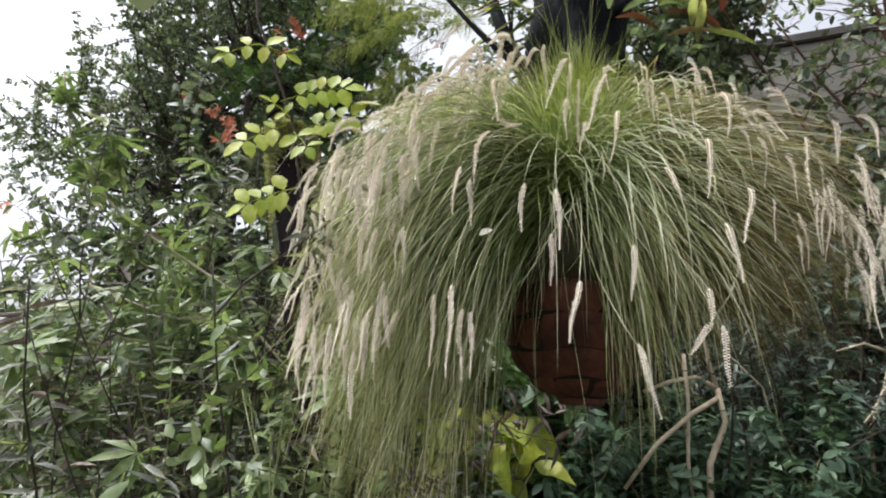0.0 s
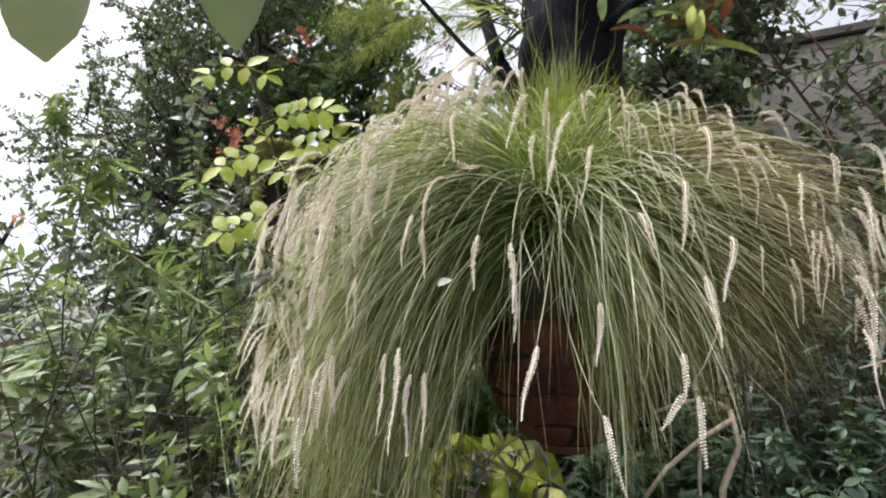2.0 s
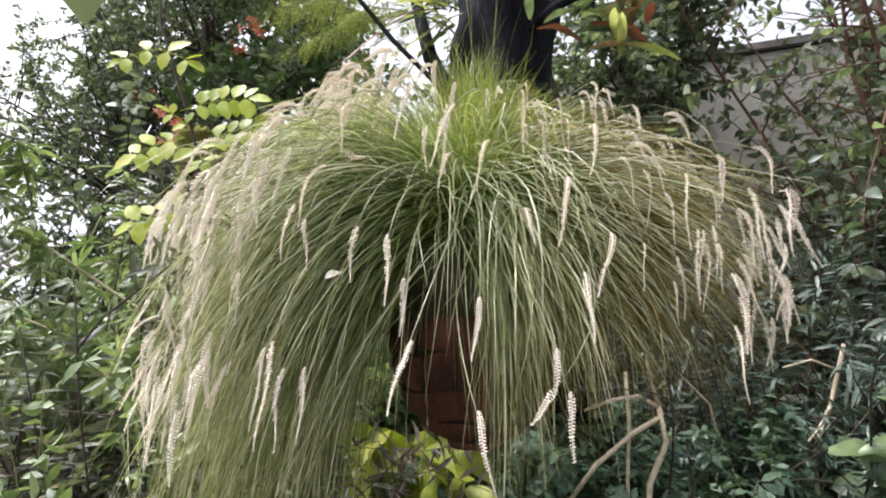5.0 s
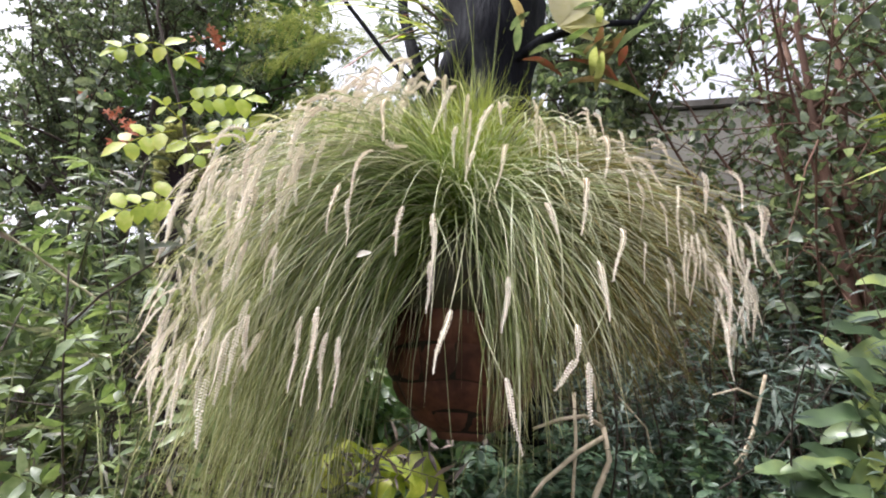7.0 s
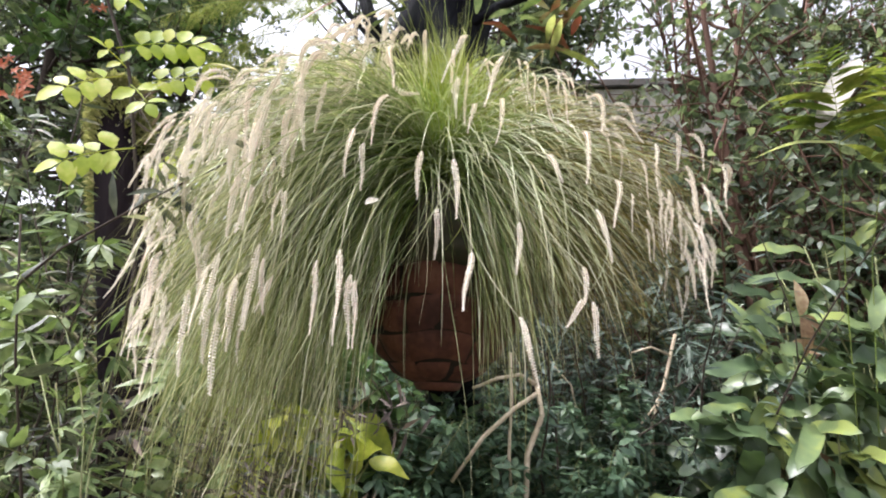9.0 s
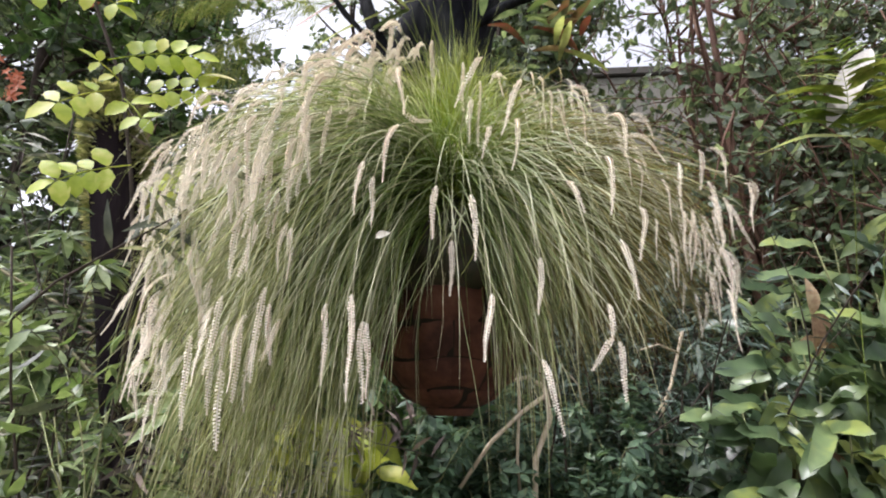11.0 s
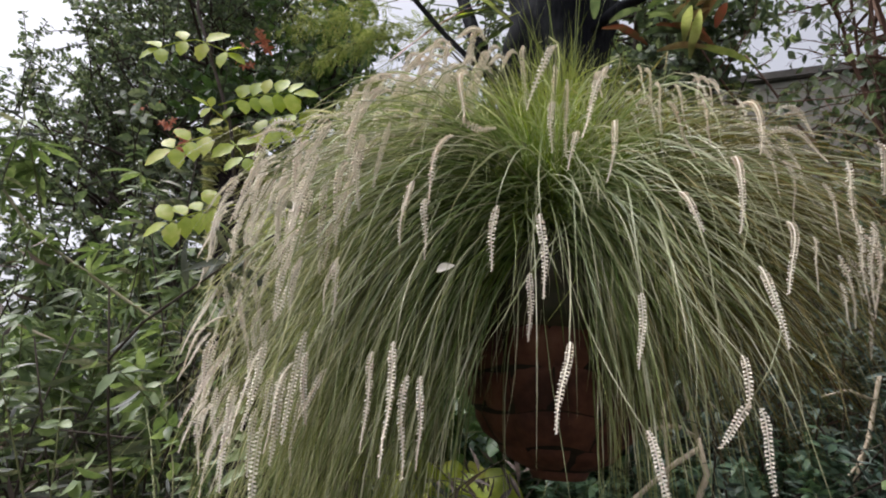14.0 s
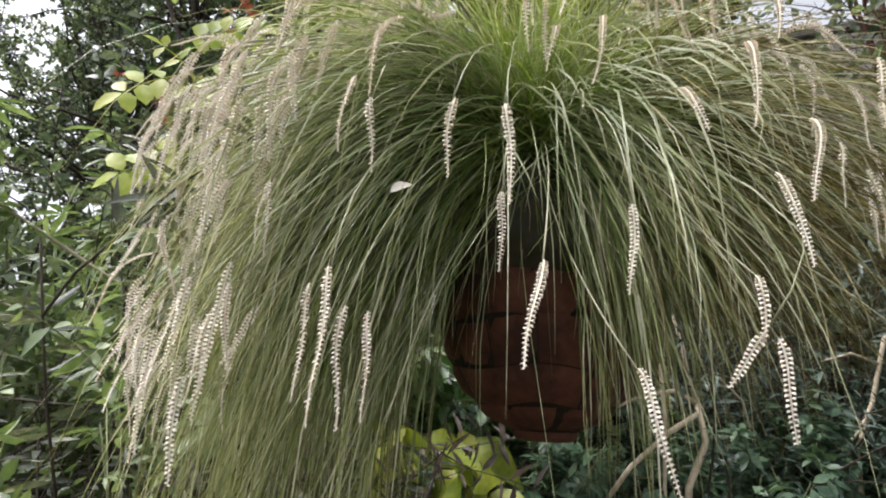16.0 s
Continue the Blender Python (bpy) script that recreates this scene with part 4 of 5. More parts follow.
for i, (x, y) in enumerate([(-0.5, 1.28), (-0.29, 1.20), (-0.20, 1.24)]):
    bush("narrow_leaved_plant", 245 + i, (x, y), "tall grey-green plant with narrow leaves below the post", "plant", LANCE, M_GREYLEAF, M_DARKSTEM, 15, 1.36, 0.07, 50, 0.55, 0.4, 0.75, 0.1, 0.18, 0.004, 0.5, 2, bed=0.08, lean=(-0.04, 0.02, 0))
for i, (x, y, l) in enumerate([(-0.40, 1.40, 1.25), (-0.75, 1.75, 0.9), (-1.15, 1.65, 0.8)]):
    bush("withered_plant", 248 + i, (x, y), "withered brown plant with drooping dry leaves", "plant", LANCE, M_WITHER, M_DARKSTEM, 12, l, 0.15, 40, 0.5, 0.35, 0.85, -0.1, 0.35, 0.003, 0.3, 3, bed=0.1)
for i, (x, y) in enumerate([(-0.19, 1.19), (-0.26, 1.16)]):
    bush("leafy_plant", 262 + i, (x, y), "leafy light green plant hiding the foot of the post", "plant", OVATE, M_PALM, M_GREENSTEM, 16, 1.36, 0.05, 46, 0.7, 0.35, 0.8, 0.1, 0.16, 0.003, 0.4, 3, bed=0.06)
for i, (x, y) in enumerate([(-0.85, 1.5), (-0.6, 1.45)]):
    bush("palmate_shrub", 265 + i, (x, y), "fresh green palmate shrub below the leaning canes", "shrub", PALMATE, M_PALM, M_GREENSTEM, 9, 1.08, 0.22, 18, 0.95, 0.5, 0.8, 0.1, 0.25, 0.003, 0.7, 2, bed=0.1)
for i, (x, y) in enumerate([(0.02, 2.15), (-0.18, 2.35), (0.22, 2.45), (0.45, 2.6)]):
    bush("leafy_plant", 275 + i, (x, y), "bright green leafy plant growing behind the pot", "plant", OVATE, M_BRIGHTLEAF, M_GREENSTEM, 16, 0.82, 0.25, 48, 1.5, 0.15, 0.75, 0.1, 0.25, 0.004, 0.5, 3, bed=0.1)
bush("palmate_shrub", 268, (-0.37, 1.22), "palmate shrub growing up before the mossy post", "shrub", PALMATE, M_PALM, M_GREENSTEM, 13, 1.34, 0.07, 24, 0.75, 0.45, 0.8, 0.1, 0.15, 0.003, 0.7, 2, bed=0.06)
bush("withered_plant", 269, (-0.29, 1.24), "withered brown stems before the mossy post", "plant", LANCE, M_WITHER, M_DARKSTEM, 12, 1.46, 0.06, 40, 0.5, 0.4, 0.85, -0.1, 0.2, 0.003, 0.3, 3, bed=0.06)
# two long canes that lean out beside the orchid
rng = np.random.default_rng(225)
cane = thing("palmate_shrub", (-0.12, 1.55, float(ground_height(-0.12, 1.55))), "long leaning canes with light green palmate leaves", "shrub")
canes = [np.array([[-0.10, 1.55, 0.5], [-0.13, 1.45, 1.2], [-0.34, 1.40, 1.518], [-0.56, 1.40, 1.64], [-0.79, 1.40, 1.772], [-0.97, 1.42, 1.96], [-1.06, 1.45, 2.2]]),
         np.array([[-0.14, 1.55, 0.5], [-0.18, 1.45, 1.25], [-0.41, 1.40, 1.495], [-0.54, 1.40, 1.51], [-0.655, 1.40, 1.537], [-0.84, 1.4, 1.60]])]
for c in canes:
    v, f = tubes([(c, 0.0045, 0.0025)], 6)
    mesh_object("stem", v, f, M_CANE, cane)
P, D, U = stem_leaves(rng, canes, 16, 0.45, 0.9, 0.6)
v, f = scatter(PALMATE, P, D, U, rng.uniform(0.4, 0.8, len(P)))
tagged(mesh_object("foliage", v, f, M_PALM, cane), kind="stuff")
for i, (x, y) in enumerate([(-1.5, 2.95), (-1.2, 2.9), (-0.6, 2.8), (-0.1, 3.0), (0.3, 2.9)]):
    bush("leafy_shrub", 210 + i, (x, y), "dark green leafy shrub at the back of the bed", "shrub", OVATE, M_TREELEAF_HAZY, M_DARKSTEM, 14, 1.25, 0.35, 42, 1.3, 0.15, 0.75, 0.1, 0.3, 0.007, 0.5, 3, bed=0.2)
for i, (x, y, l) in enumerate([(-1.9, 3.3, 0.75), (-1.5, 3.2, 1.3), (-1.25, 3.25, 1.75), (-0.9, 3.2, 1.8), (-0.5, 3.25, 1.8), (-0.15, 3.3, 1.8)]):
    bush("leafy_shrub", 218 + i, (x, y), "dense green shrub closing the back of the bed", "shrub", OVATE, M_TREELEAF_HAZY, M_DARKSTEM, 17, l, 0.22, 50, 1.35, 0.1, 0.75, 0.1, 0.3, 0.007, 0.5, 4, bed=0.2)
for i, (x, y) in enumerate([(-0.75, 1.5), (-1.1, 1.6), (-0.45, 1.45), (-1.5, 1.55), (-0.9, 1.85), (-0.25, 1.6), (-0.2, 1.9)]):
    bush("narrow_leaved_plant", 230 + i, (x, y), "grey-green plant with narrow spreading leaves", "plant", LANCE, M_GREYLEAF, M_DARKSTEM, 16, 0.66, 0.5, 46, 0.55, 0.15, 0.7, 0.1, 0.35, 0.004, 0.5, 2, bed=0.14)
for i, (x, y) in enumerate([(0.15, 1.75), (0.45, 1.8), (0.75, 1.75), (1.05, 1.85), (1.3, 1.7), (0.3, 2.1), (0.7, 2.15), (1.1, 2.2), (0.0, 2.2), (1.45, 2.1)]):
    bush("ground_cover_plant", 250 + i, (x, y), "low green plant with small lobed leaves", "plant", LOBED, M_COVER, M_GREENSTEM, 24, 0.36 if y < 1.9 else 0.55, 0.5, 54, 1.0, 0.15, 0.8, 0.1, 0.3, 0.003, 0.75, 1, bed=0.15)
for i, (x, y) in enumerate([(1.2, 2.4), (1.48, 2.35), (0.95, 2.6), (1.8, 2.4), (2.1, 2.45)]):
    bush("blue_green_shrub", 270 + i, (x, y), "blue-green shrub with narrow leaves", "shrub", LANCE, M_BLUELEAF, M_DARKSTEM, 20, 1.22, 0.22, 56, 0.7, 0.15, 0.75, 0.1, 0.3, 0.005, 0.6, 2, bed=0.18)

for i, (x, y) in enumerate([(1.75, 2.75), (2.1, 2.6), (2.05, 2.75), (2.95, 2.6), (2.25, 2.95), (1.45, 2.95), (3.3, 2.3), (3.6, 2.7), (3.1, 2.0), (2.95, 2.2), (3.3, 1.9), (2.4, 2.85), (2.8, 2.8), (2.2, 3.05), (2.6, 2.6), (3.0, 2.65)]):
    bush("leafy_shrub", 290 + i, (x, y), "dark green shrub in front of the garden wall", "shrub", OVATE, M_TREELEAF_HAZY, M_BARK, 14, 1.15 if i < 6 else 2.45, 0.28 if i < 6 else 0.18, 30, 1.5, 0.15, 0.75, 0.1, 0.3, 0.008, 0.5, 3, bed=0.2)

# multi-stemmed tree with reddish bark, in front of the wall
for i, (y, h, r) in enumerate([(2.6, 3.3, 0.016), (2.65, 3.1, 0.02), (2.5, 3.2, 0.015), (2.7, 3.0, 0.022), (2.55, 3.0, 0.018), (2.75, 3.0, 0.026), (2.45, 3.1, 0.04), (2.4, 3.0, 0.045), (2.3, 3.0, 0.055)]):
    lean = -0.62 + 0.08 * i
    tree("small_tree", 280 + i, (2.36 - 1.0 * lean, y), "slender tree with reddish-brown forked stems and sparse dark leaves", h, 12, 0.35, 0.5, 9, OVATE, M_TREELEAF_HAZY, 1.4, r, M_BARK, (lean, 0), 4, "slender trees by the wall")


# ---- broad glossy leaves on the bank ----
def strap_plant(seed, base, n, label):
    rng = np.random.default_rng(seed)
    x, y, z = base
    gz_ = float(ground_height(x, y))
    ob = thing("broad_leaved_plant", (x, y, gz_), label, "plant", "broad-leaved plants on the bank")
    line = grown(rng, (x, y, gz_ - 0.03), (0, 0.05, 1), max(0.15, z - gz_), 6, 0.12)
    v, f = tubes([(line, 0.005, 0.003)], 6)
    mesh_object("stem", v, f, M_GREENSTEM, ob)
    for j in range(n):
        p, t = resample(line, np.array([rng.uniform(0.1, 1.0)]))
        a = math.radians(rng.uniform(150, 300))
        d = np.array([math.cos(a), math.sin(a), rng.uniform(-0.2, 0.6)])
        stalk = grown(rng, p[0], d, rng.uniform(0.03, 0.10), 4, 0.1, -0.1)
        shape = blade(0.225 * rng.uniform(0.6, 1.2), 0.064 * rng.uniform(0.75, 1.2), 13, rng.uniform(0.1, 0.5), rng.uniform(-0.1, 0.6), 0.55, 0.0, 0.3)
        wave = rng.uniform(0, 6)
        shape[0][:, 2] += 0.009 * np.sin(shape[0][:, 1] * 55 + wave + np.sign(shape[0][:, 0])) * np.abs(np.sign(shape[0][:, 0]))
        shape[0][:, 0] += 0.012 * np.sin(shape[0][:, 1] * 12 + wave)
        d2 = unit(d * 0.6 + np.array([rng.normal(-0.3, 0.55), 0.0, rng.uniform(-1.1, 0.7)]))
        v, f = scatter(shape, stalk[-1:], d2[None], unit(np.array([[rng.normal(-0.1, 0.4), -0.85 + rng.normal(0, 0.35), 0.8]])), np.ones(1))
        sv, sf = tubes([(stalk, 0.003, 0.0025)], 5)
        mesh_object("leaf", np.concatenate([v, sv]), f.tolist() + [tuple(i + len(v) for i in q) for q in sf], M_STRAP if rng.random() > 0.015 else M_DEAD, ob)


rng = np.random.default_rng(300)
for i in range(56):
    x = 1.60 + 0.88 * rng.random()
    y = 1.58 + 0.3 * rng.random()
    top = float(np.interp(x, [1.55, 1.65, 1.75, 1.9, 2.1, 2.45], [1.2, 1.5, 1.7, 1.86, 2.06, 2.24]))
    strap_plant(310 + i, (x, y, 1.06 + (top - 1.06) * rng.random() ** 0.6), 11, "plant with long glossy oblong green leaves")


dead = thing("dead_leaf", (1.60, 1.50, 1.63), "withered brown and yellow leaf caught among green leaves", "leaf")
for d, s in (((0.1, -0.3, -1.0), 1.0), ((0.9, -0.3, -0.35), 0.8), ((-0.1, -0.4, 0.9), 0.9)):
    v, f = scatter(blade(0.12, 0.05, 8, 0.5, 0.5, 0.5, 0.0, 1.0), np.array([[1.60, 1.50, 1.66]]), np.array([d]), np.array([[-0.2, -0.9, 0.4]]), np.array([s]))
    mesh_object("blade", v, f, M_DEAD, dead)

# ---- ferns ----
def frond(rng, line, pinna, width, mat, parent, droop=0.2, every=0.012, name="frond", start=0.12):
    """A feather-shaped leaf along a midrib."""
    n = int(np.linalg.norm(np.diff(line, axis=0), axis=1).sum() / every)
    u = np.linspace(start, 0.99, n)
    p, t = resample(line, u)
    up = np.array([0, 0, 1.0])
    side = unit(np.cross(t, up))
    w = width * np.sin(np.pi * np.clip(u * 0.92 + 0.08, 0, 1)) ** 0.7 * np.where(u > 0.5, 1.0, 0.95)
    parts = [tubes([(line, 0.0025, 0.0008)], 5)]
    V, F = parts[0]
    V, F, k = [V], [list(q) for q in F], len(V)
    for s in (-1, 1):
        D = unit(side * s + t * 0.45 - up * droop + rng.normal(0, 0.16, p.shape))
        v, f = scatter(pinna, p, D, np.broadcast_to(up, p.shape) + rng.normal(0, 0.3, p.shape), w * rng.uniform(0.8, 1.15, len(w)))
        V.append(v)
        F += (f + k).tolist()
        k += len(v)
    return mesh_object(name, np.concatenate(V), F, mat, parent)


FEATHER = joined([turned(blade(0.15 * math.sin(math.pi * (0.15 + 0.8 * q)), 0.036, 2, 0.1, 0.1, 0.4), Matrix.Translation((0, q, -0.15 * q * q)) @ pose(0, 0, 0, 0, 0, s * 55)) for q in np.linspace(0.05, 0.95, 14) for s in (-1, 1)])

light_fern = thing("feathery_tree", (0.58, 2.5, float(ground_height(0.58, 2.5))), "slender tree with yellow-green feathery drooping fronds", "tree")
rng = np.random.default_rng(400)
v, f = tubes([(np.array([[0.58, 2.5, 0.85], [0.60, 2.5, 1.7], [0.58, 2.48, 2.6], [0.45, 2.46, 3.2], [0.15, 2.45, 3.42], [-0.10, 2.45, 3.5]]), 0.016, 0.006)], 8)
mesh_object("stem", v, f, M_DARKSTEM, light_fern)
for x, z, a, el, ln in [(-0.02, 3.2, 175, 0, 0.62), (-0.03, 3.25, 195, 10, 0.66), (-0.01, 3.12, 160, -12, 0.5), (-0.02, 3.18, 215, -10, 0.52), (-0.06, 3.35, 185, 8, 0.6), (0.0, 3.05, 190, -20, 0.45), (-0.05, 3.3, 20, 10, 0.3),
                        (-0.08, 3.4, 150, 10, 0.5), (-0.02, 3.2, 240, -5, 0.4), (0.02, 2.95, 180, -15, 0.4), (-0.1, 3.48, 200, 15, 0.55), (0.16, 3.28, 190, 5, 0.42), (0.2, 3.2, 205, -8, 0.36)]:
    d = np.array([math.cos(math.radians(a)) * math.cos(math.radians(el)), math.sin(math.radians(a)) * math.cos(math.radians(el)), math.sin(math.radians(el))])
    frond(rng, grown(rng, (x - 0.08, 2.46, z - 0.08), d, ln, 8, 0.05, -0.9), FEATHER, 0.15, M_FERN, light_fern, 0.3, 0.028)

wall_fern = thing("oak_leaf_fern", (1.82, 1.55, float(ground_height(1.82, 1.55))), "fern with long toothed yellow-green fronds curling at the tips", "fern")
LOBE = blade(1.0, 0.21, 10, 0.15, 0.0, 0.3, 0.0, 1.2)
LOBE[0][:, 2] -= 0.55 * np.clip(LOBE[0][:, 1] - 0.45, 0, 1) ** 1.5
LOBE[0][:, 0] *= 1 + 0.22 * np.sin(LOBE[0][:, 1] * 60)
rng = np.random.default_rng(410)
for pts, w in [(((1.82, 1.55, 1.2), (1.84, 1.52, 1.8), (1.80, 1.44, 2.15), (1.72, 1.36, 2.40), (1.62, 1.30, 2.52)), 0.24), (((1.90, 1.55, 1.2), (1.98, 1.52, 1.9), (2.0, 1.42, 2.3), (1.94, 1.3, 2.6)), 0.24)]:
    line = resample(np.array(pts), np.linspace(0, 1, 16))[0]
    frond(rng, line, LOBE, w, M_OAKFERN, wall_fern, 0.15, 0.066, start=0.6)
v, f = scatter(blade(0.42, 0.09, 10, 0.3, 0.25, 0.5, 0, 0.6), np.array([[1.95, 1.42, 2.62]]), np.array([[-0.8, -0.2, -0.75]]), np.array([[-0.5, -0.8, 0.5]]), np.ones(1))
mesh_object("dry_frond", v, f, M_DRYFROND, wall_fern)

# ---- mossy post with the lime-green climber ----
post = thing("wooden_post", (-0.07, 1.38, 0.3), "dark weathered wooden post with a mossy top", "post")
pz = np.linspace(0.1, 2.0, 40)
pv = [(-0.318 - 0.19 * (z - 1.66) + (0.055 + 0.008 * noise.noise((math.cos(t) * 2, math.sin(t) * 2, z * 3)) - 0.025 * max(0, (z - 1.94) / 0.06) ** 2) * math.cos(t),
       1.38 + (0.055 + 0.008 * noise.noise((math.cos(t) * 2, math.sin(t) * 2, z * 3 + 9)) - 0.025 * max(0, (z - 1.94) / 0.06) ** 2) * math.sin(t), z) for z in pz for t in np.linspace(0, 2 * math.pi, 20, endpoint=False)]
pf = [(j * 20 + s, j * 20 + (s + 1) % 20, (j + 1) * 20 + (s + 1) % 20, (j + 1) * 20 + s) for j in range(39) for s in range(20)] + [tuple(39 * 20 + s for s in range(20))]
mesh_object("shaft", pv, pf, M_POST, post)
rng = np.random.default_rng(420)
n = 6500
ma = rng.uniform(0, 2 * math.pi, n)
mz = 2.01 - np.abs(rng.normal(0, 0.20, n)) * (0.18 + np.abs(np.cos(ma)) ** 3)
mp = np.stack([-0.318 - 0.19 * (mz - 1.66) + 0.056 * np.cos(ma), 1.38 + 0.056 * np.sin(ma), mz], -1)
v, f = scatter(blade(0.015, 0.005, 2), mp, np.stack([np.cos(ma), np.sin(ma), rng.normal(0.2, 0.5, n)], -1), np.tile([0, 0, 1.0], (n, 1)) + rng.normal(0, 0.3, (n, 3)), rng.uniform(0.6, 1.4, n))
tagged(mesh_object("moss", v, f, M_MOSS, post, smooth=False), "pale yellow-green moss", kind="stuff")

climber = thing("climbing_plant", (-0.33, 1.28, float(ground_height(-0.33, 1.28))), "thin dark climbing stem with lime-green pinnate leaves", "climbing plant")
cl = np.array([[-0.30, 1.32, 0.2], [-0.27, 1.25, 1.0], [-0.235, 1.14, 1.55], [-0.257, 1.12, 1.731], [-0.295, 1.12, 1.913], [-0.355, 1.12, 2.054], [-0.40, 1.12, 2.16], [-0.44, 1.13, 2.48], [-0.46, 1.16, 3.1]])
v, f = tubes([(resample(cl, np.linspace(0, 1, 40))[0], 0.0035, 0.003)], 6)
mesh_object("stem", v, f, M_DARKSTEM, climber)
LEAFLET = blade(0.043, 0.027, 8, 0.2, 0.15, 0.45, 0.002, 0.7)
LEAFLET[0][:, 0] *= 1 + 0.10 * np.sin(np.arange(len(LEAFLET[0])) // 3 * 2.4)
def pinnate(rng, start, way, pairs, size):
    line = grown(rng, start, way, 0.0235 * size * (pairs + 0.7), 6, 0.05, -0.35)
    V, F = tubes([(line, 0.0013, 0.0009)], 4)
    V, F, k = [V], [list(q) for q in F], len(V)
    u = np.repeat(np.linspace(0.3, 0.96, pairs), 2)
    p, t = resample(line, u)
    s = np.tile([-1, 1], pairs)[:, None]
    D = np.cross(t, [0, -1.0, 0.35]) * s + t * 0.3 + rng.normal(0, 0.08, p.shape)
    p, D = np.concatenate([p, line[-1:]]), np.concatenate([D, t[-1:]])
    v, f = scatter(LEAFLET, p, D, rng.normal(0, 0.16, p.shape) + np.array([0, -0.85, 0.7]), rng.uniform(0.75, 1.15, len(p)) * size)
    V.append(v)
    F += (f + k).tolist()
    mesh_object("leaf", np.concatenate(V), F, M_YELLOW, climber)
rng = np.random.default_rng(430)
for start, way, pairs, size in [((-0.322, 1.11, 1.953), (0.91, -0.1, 0.35), 5, 1.02), ((-0.305, 1.11, 1.899), (-0.92, -0.1, -0.3), 3, 1.02), ((-0.275, 1.11, 1.888), (0.87, -0.1, 0.4), 4, 1.05),
                                ((-0.285, 1.10, 1.88), (0.6, -0.4, -0.5), 2, 0.95), ((-0.261, 1.11, 1.767), (-0.94, -0.1, -0.25), 4, 1.0), ((-0.227, 1.10, 1.690), (0.54, -0.1, 0.84), 4, 0.68),
                                ((-0.385, 1.11, 2.085), (-0.9, -0.15, -0.25), 2, 1.05), ((-0.385, 1.11, 2.085), (0.92, -0.15, -0.22), 2, 1.05), ((-0.30, 1.12, 1.92), (-0.5, -0.3, 0.5), 2, 0.7)]:
    pinnate(rng, np.array(start), unit(way), pairs, size)
v, f = scatter(LEAFLET, np.array([[-0.17, 1.10, 1.945]]), np.array([[1.0, -0.1, 0.1]]), np.array([[0, -0.6, 0.9]]), np.array([1.3]))
mesh_object("leaf", v, f, M_PALE, climber)

# ---- big yellowing leaves under the pot ----
big = thing("large_leaved_plant", (0.17, 1.92, float(ground_height(0.17, 1.92))), "plant with large thin yellow-green leaves below the pot", "plant")
rng = np.random.default_rng(440)
for _ in range(46):
    dx, dy, z = rng.uniform(-0.2, 0.12), rng.uniform(-0.25, 0.1), rng.uniform(1.12, 1.34)
    a, s = math.radians(rng.uniform(200, 340)), rng.uniform(0.6, 1.15)
    st = np.array([[0.17, 1.92, 0.85], [0.17 + dx * 0.6, 1.92 + dy * 0.6, (0.85 + z) / 2 + 0.06], [0.17 + dx, 1.92 + dy, z]])
    v, f = tubes([(st, 0.004, 0.0025)], 6)
    mesh_object("stalk", v, f, M_GREENSTEM, big)
    shape = blade(0.15, 0.075, 9, 0.35, rng.uniform(0.2, 0.6), 0.4, 0.0, 1.1)
    shape[0][:, 2] += 0.006 * np.sin(shape[0][:, 1] * 70 + rng.uniform(0, 6))
    v, f = scatter(shape, st[-1:], np.array([[math.cos(a), math.sin(a), rng.uniform(-1.2, 0.3)]]), unit(np.array([[rng.normal(0, 0.5), -0.7, rng.uniform(0.1, 1.0)]])), np.array([s]))
    mesh_object("leaf", v, f, M_OLIVE, big)

# ---- dry fallen twigs ----
dry = thing("dry_branch", (0.80, 1.86, float(ground_height(0.80, 1.86))), "dry pale forked branch standing among the ground cover", "branch")
J = np.array([0.865, 1.885, 1.43])
wood = [(np.array([[0.80, 1.86, 0.85], J + [-0.035, 0, -0.22], J + [0.02, 0, -0.10], J]), 0.010, 0.009),
        (np.array([J, J + [-0.06, 0.0, 0.03], J + [-0.14, 0, 0.015], J + [-0.22, 0.02, -0.02]]), 0.008, 0.005),
        (np.array([J + [0, 0, -0.03], J + [-0.09, -0.02, -0.08], J + [-0.2, -0.03, -0.17], J + [-0.3, -0.03, -0.30]]), 0.008, 0.006),
        (np.array([J, J + [-0.02, 0, 0.08], J + [-0.03, 0, 0.16], J + [-0.05, 0.01, 0.24]]), 0.007, 0.004),
        (np.array([J + [-0.10, -0.01, 0.10], J + [-0.09, 0, -0.05], J + [-0.10, 0, -0.22], J + [-0.09, 0, -0.36]]), 0.006, 0.005)]
for w in wood:
    v, f = tubes([w], 7)
    mesh_object("twig", v, f, M_TWIG, dry)
dry2 = thing("dry_branch", (1.44, 2.09, float(ground_height(1.44, 2.09))), "thin dry forked twig at the edge of the broad-leaved plants", "branch")
K = np.array([1.585, 2.11, 1.61])
wood = [(np.array([[1.44, 2.09, 0.9], K + [-0.12, 0, -0.30], K + [-0.05, 0, -0.15], K, K + [0.02, 0, 0.06]]), 0.008, 0.007),
        (np.array([K + [-0.01, 0, -0.03], K + [-0.1, 0, 0.0], K + [-0.2, 0, -0.03]]), 0.006, 0.003),
        (np.array([K + [-0.05, 0, -0.15], K + [-0.12, -0.02, -0.24], K + [-0.18, -0.02, -0.30]]), 0.005, 0.004)]
for w in wood:
    v, f = tubes([w], 7)
    mesh_object("twig", v, f, M_TWIG, dry2)
dry3 = thing("dry_branch", (1.22, 2.16, float(ground_height(1.22, 2.16))), "long thin arching dry stem", "branch")
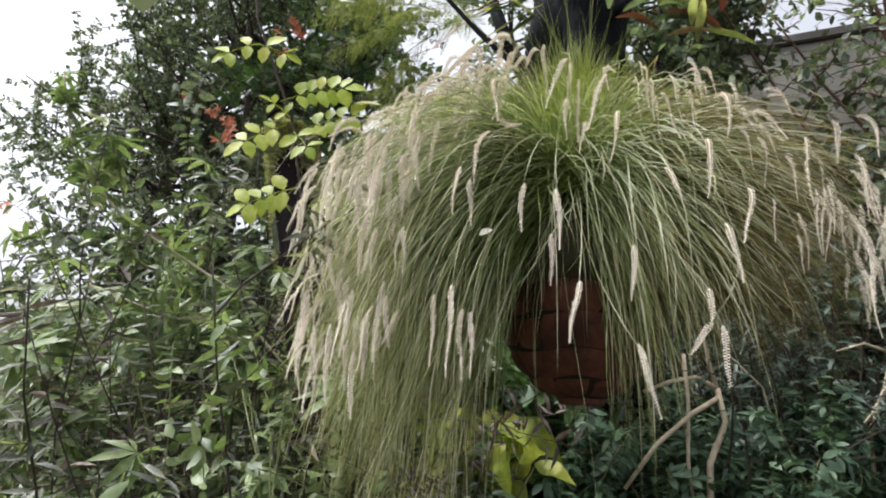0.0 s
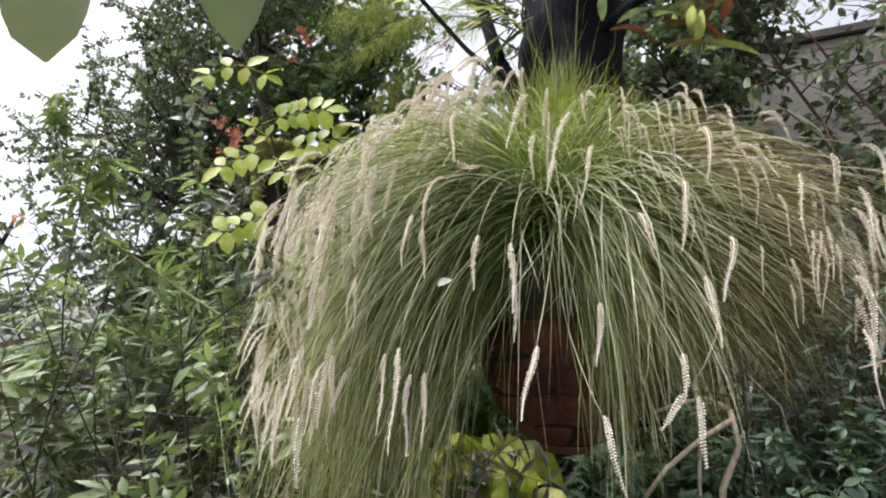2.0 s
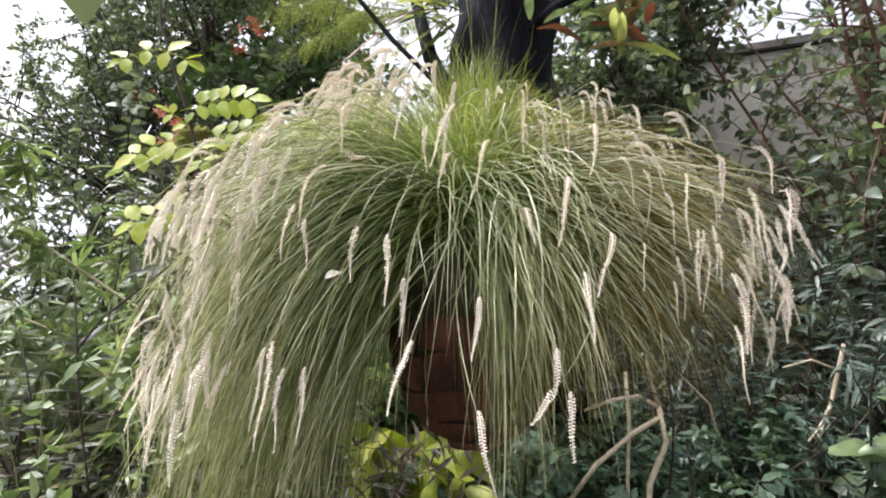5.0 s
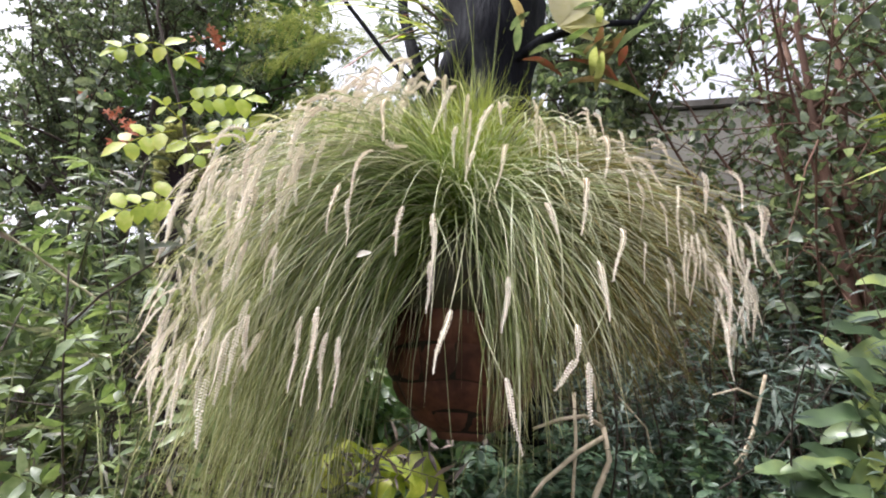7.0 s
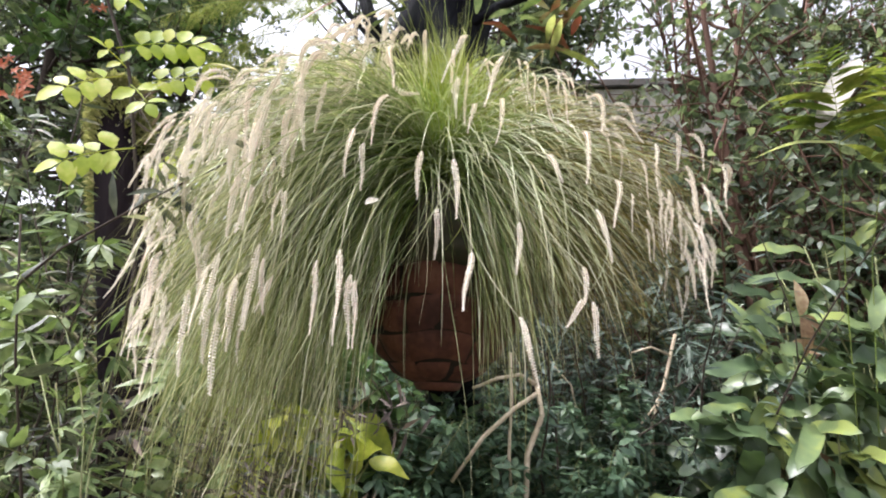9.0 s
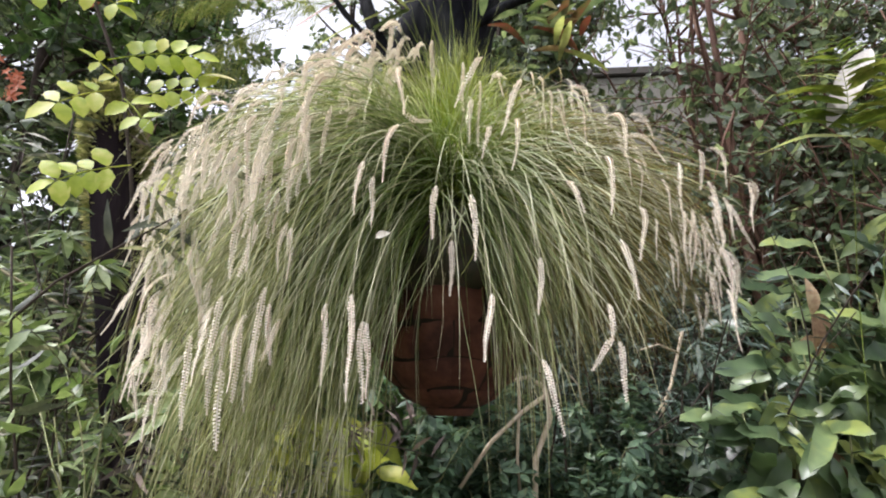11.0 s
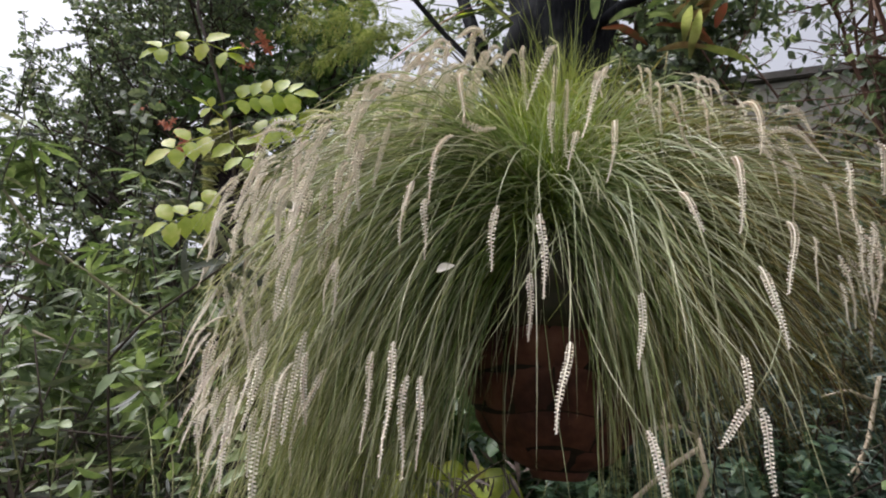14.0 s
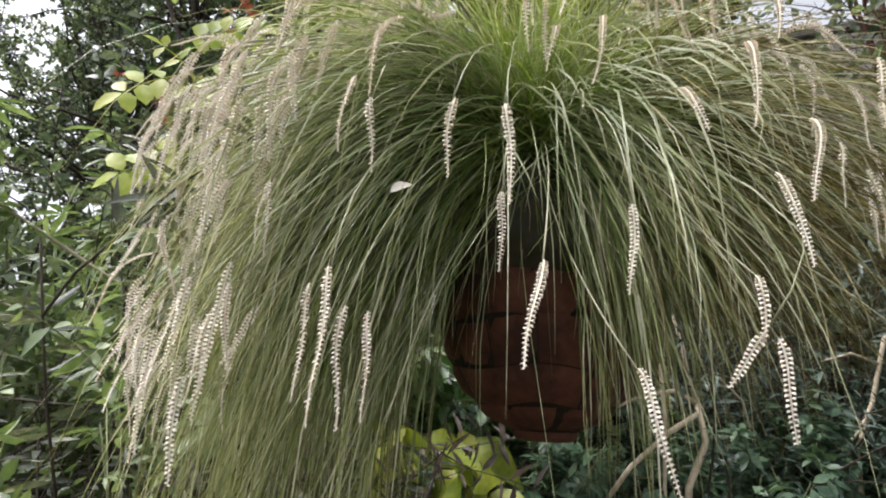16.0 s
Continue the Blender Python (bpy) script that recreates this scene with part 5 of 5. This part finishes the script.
v, f = tubes([(np.array([[1.22, 2.16, 0.9], [1.216, 2.17, 1.112], [1.15, 2.17, 1.446], [1.02, 2.17, 1.574]]), 0.006, 0.003)], 6)
mesh_object("twig", v, f, M_TWIG, dry3)

# ---- orange flowers on the tree ----
rng = np.random.default_rng(450)
for x, y, z, s in [(-1.08, 3.3, 3.62, 2.0), (-1.12, 3.2, 3.4, 1.2), (-1.20, 2.75, 2.62, 1.6), (-1.27, 2.8, 2.75, 1.0), (-1.15, 2.7, 2.68, 1.0), (-1.5, 3.0, 2.95, 1.0), (-2.6, 3.2, 2.3, 1.2), (-2.75, 3.2, 2.05, 1.3)]:
    fl = thing("orange_flower", (x, y, z), "small orange flower cluster among dark leaves", "flower", "orange flowers on the tree")
    for _ in range(4):
        v, f = scatter(STAR, np.array([[x, y, z]]) + rng.normal(0, 0.02 * s, (1, 3)), np.array([[0, 0, 1.0]]) + rng.normal(0, 0.3, (1, 3)), np.array([[0, -1.0, 0.2]]) + rng.normal(0, 0.3, (1, 3)), np.full(1, s * 0.75))
        mesh_object("blossom", v, f, M_ORANGE, fl)

# ---- epiphytes on the trunk ----
brom = thing("epiphyte", (0.43, 1.07, 2.14), "strap-leaved plant with red and green leaves growing on the trunk", "plant")
rng = np.random.default_rng(460)
for i in range(30):
    a = rng.uniform(-1.9, 1.2)
    line = grown(rng, (0.46 + rng.normal(0, 0.07), 1.06, 2.17 + rng.normal(0, 0.035)), (math.cos(a), math.sin(a) * 0.7, rng.uniform(0.0, 0.9)), rng.uniform(0.05, 0.12), 8, 0.12, -0.8)
    v, f, al = ribbons(line[None], (0.009 * np.sin(np.linspace(0.25, 3.0, 9)))[None], np.array([[0.05, 0.1, 1.0]]))
    mesh_object("leaf", v, f, [M_BROMEL, M_TREELEAF_HAZY, M_PALM, M_DEAD, M_TREELEAF_HAZY, M_BROMEL, M_FERN][i % 7], brom)
for a, s in ((20, 1.0), (55, 1.15), (90, 1.0), (-10, 0.7)):
    v, f = scatter(blade(0.12, 0.05, 8, 0.15, 0.2, 0.5, 0.0, 0.8), np.array([[0.43, 1.05, 2.22]]), np.array([[math.cos(math.radians(a)), -0.15, math.sin(math.radians(a))]]), np.array([[0, -1.0, 0.3]]), np.array([s]))
    mesh_object("leaf", v, f, M_PALE, brom)
stag = thing("epiphyte", (0.22, 1.08, 2.14), "green fern with lobed leaves and a yellowing leaf on the trunk", "plant")
for i in range(24):
    a = rng.uniform(1.9, 4.2)
    line = grown(rng, (0.185 + rng.normal(0, 0.015), 1.10, 2.21 + rng.normal(0, 0.04)), (math.cos(a), math.sin(a) * 0.7, rng.uniform(-0.3, 1.0)), rng.uniform(0.12, 0.26), 8, 0.1, -0.6)
    v, f, al = ribbons(line[None], (0.011 * np.array([0.5, 1, 0.6, 1.2, 0.6, 1.2, 0.6, 0.9, 0.1]))[None], np.array([[0.1, -0.6, 0.7]]))
    mesh_object("leaf", v, f, [M_PALM, M_FERN, M_PALM, M_YELLOW, M_BROMEL][i % 5], stag)

# ---- branch overhead with large leaves that hang into view ----
over = thing("overhanging_branch", (-0.285, 1.36, 2.0), "thin branch overhead with large hanging leaves", "branch")
ob_ = np.array([[-0.36, 1.30, 2.9], [-0.32, 1.05, 2.75], [-0.26, 0.75, 2.35], [-0.23, 0.52, 2.02], [-0.15, 0.44, 1.93], [-0.06, 0.42, 1.90]])
v, f = tubes([(ob_, 0.007, 0.003)], 6)
mesh_object("stem", v, f, M_DARKSTEM, over)
for p, d, ln, w in [((-0.233, 0.45, 1.87), (0.12, -0.08, -1.0), 0.165, 0.072), ((-0.085, 0.43, 1.886), (0.14, 0.0, -1.0), 0.175, 0.060)]:
    v, f = scatter(blade(ln, w, 9, 0.15, 0.1, 0.6, 0.02, 0.45 if w > 0.07 else 0.7), np.array([p]), np.array([d]), np.array([[0.1, -1.0, 0.3]]), np.ones(1))
    mesh_object("leaf", v, f, M_NEARLEAF, over)
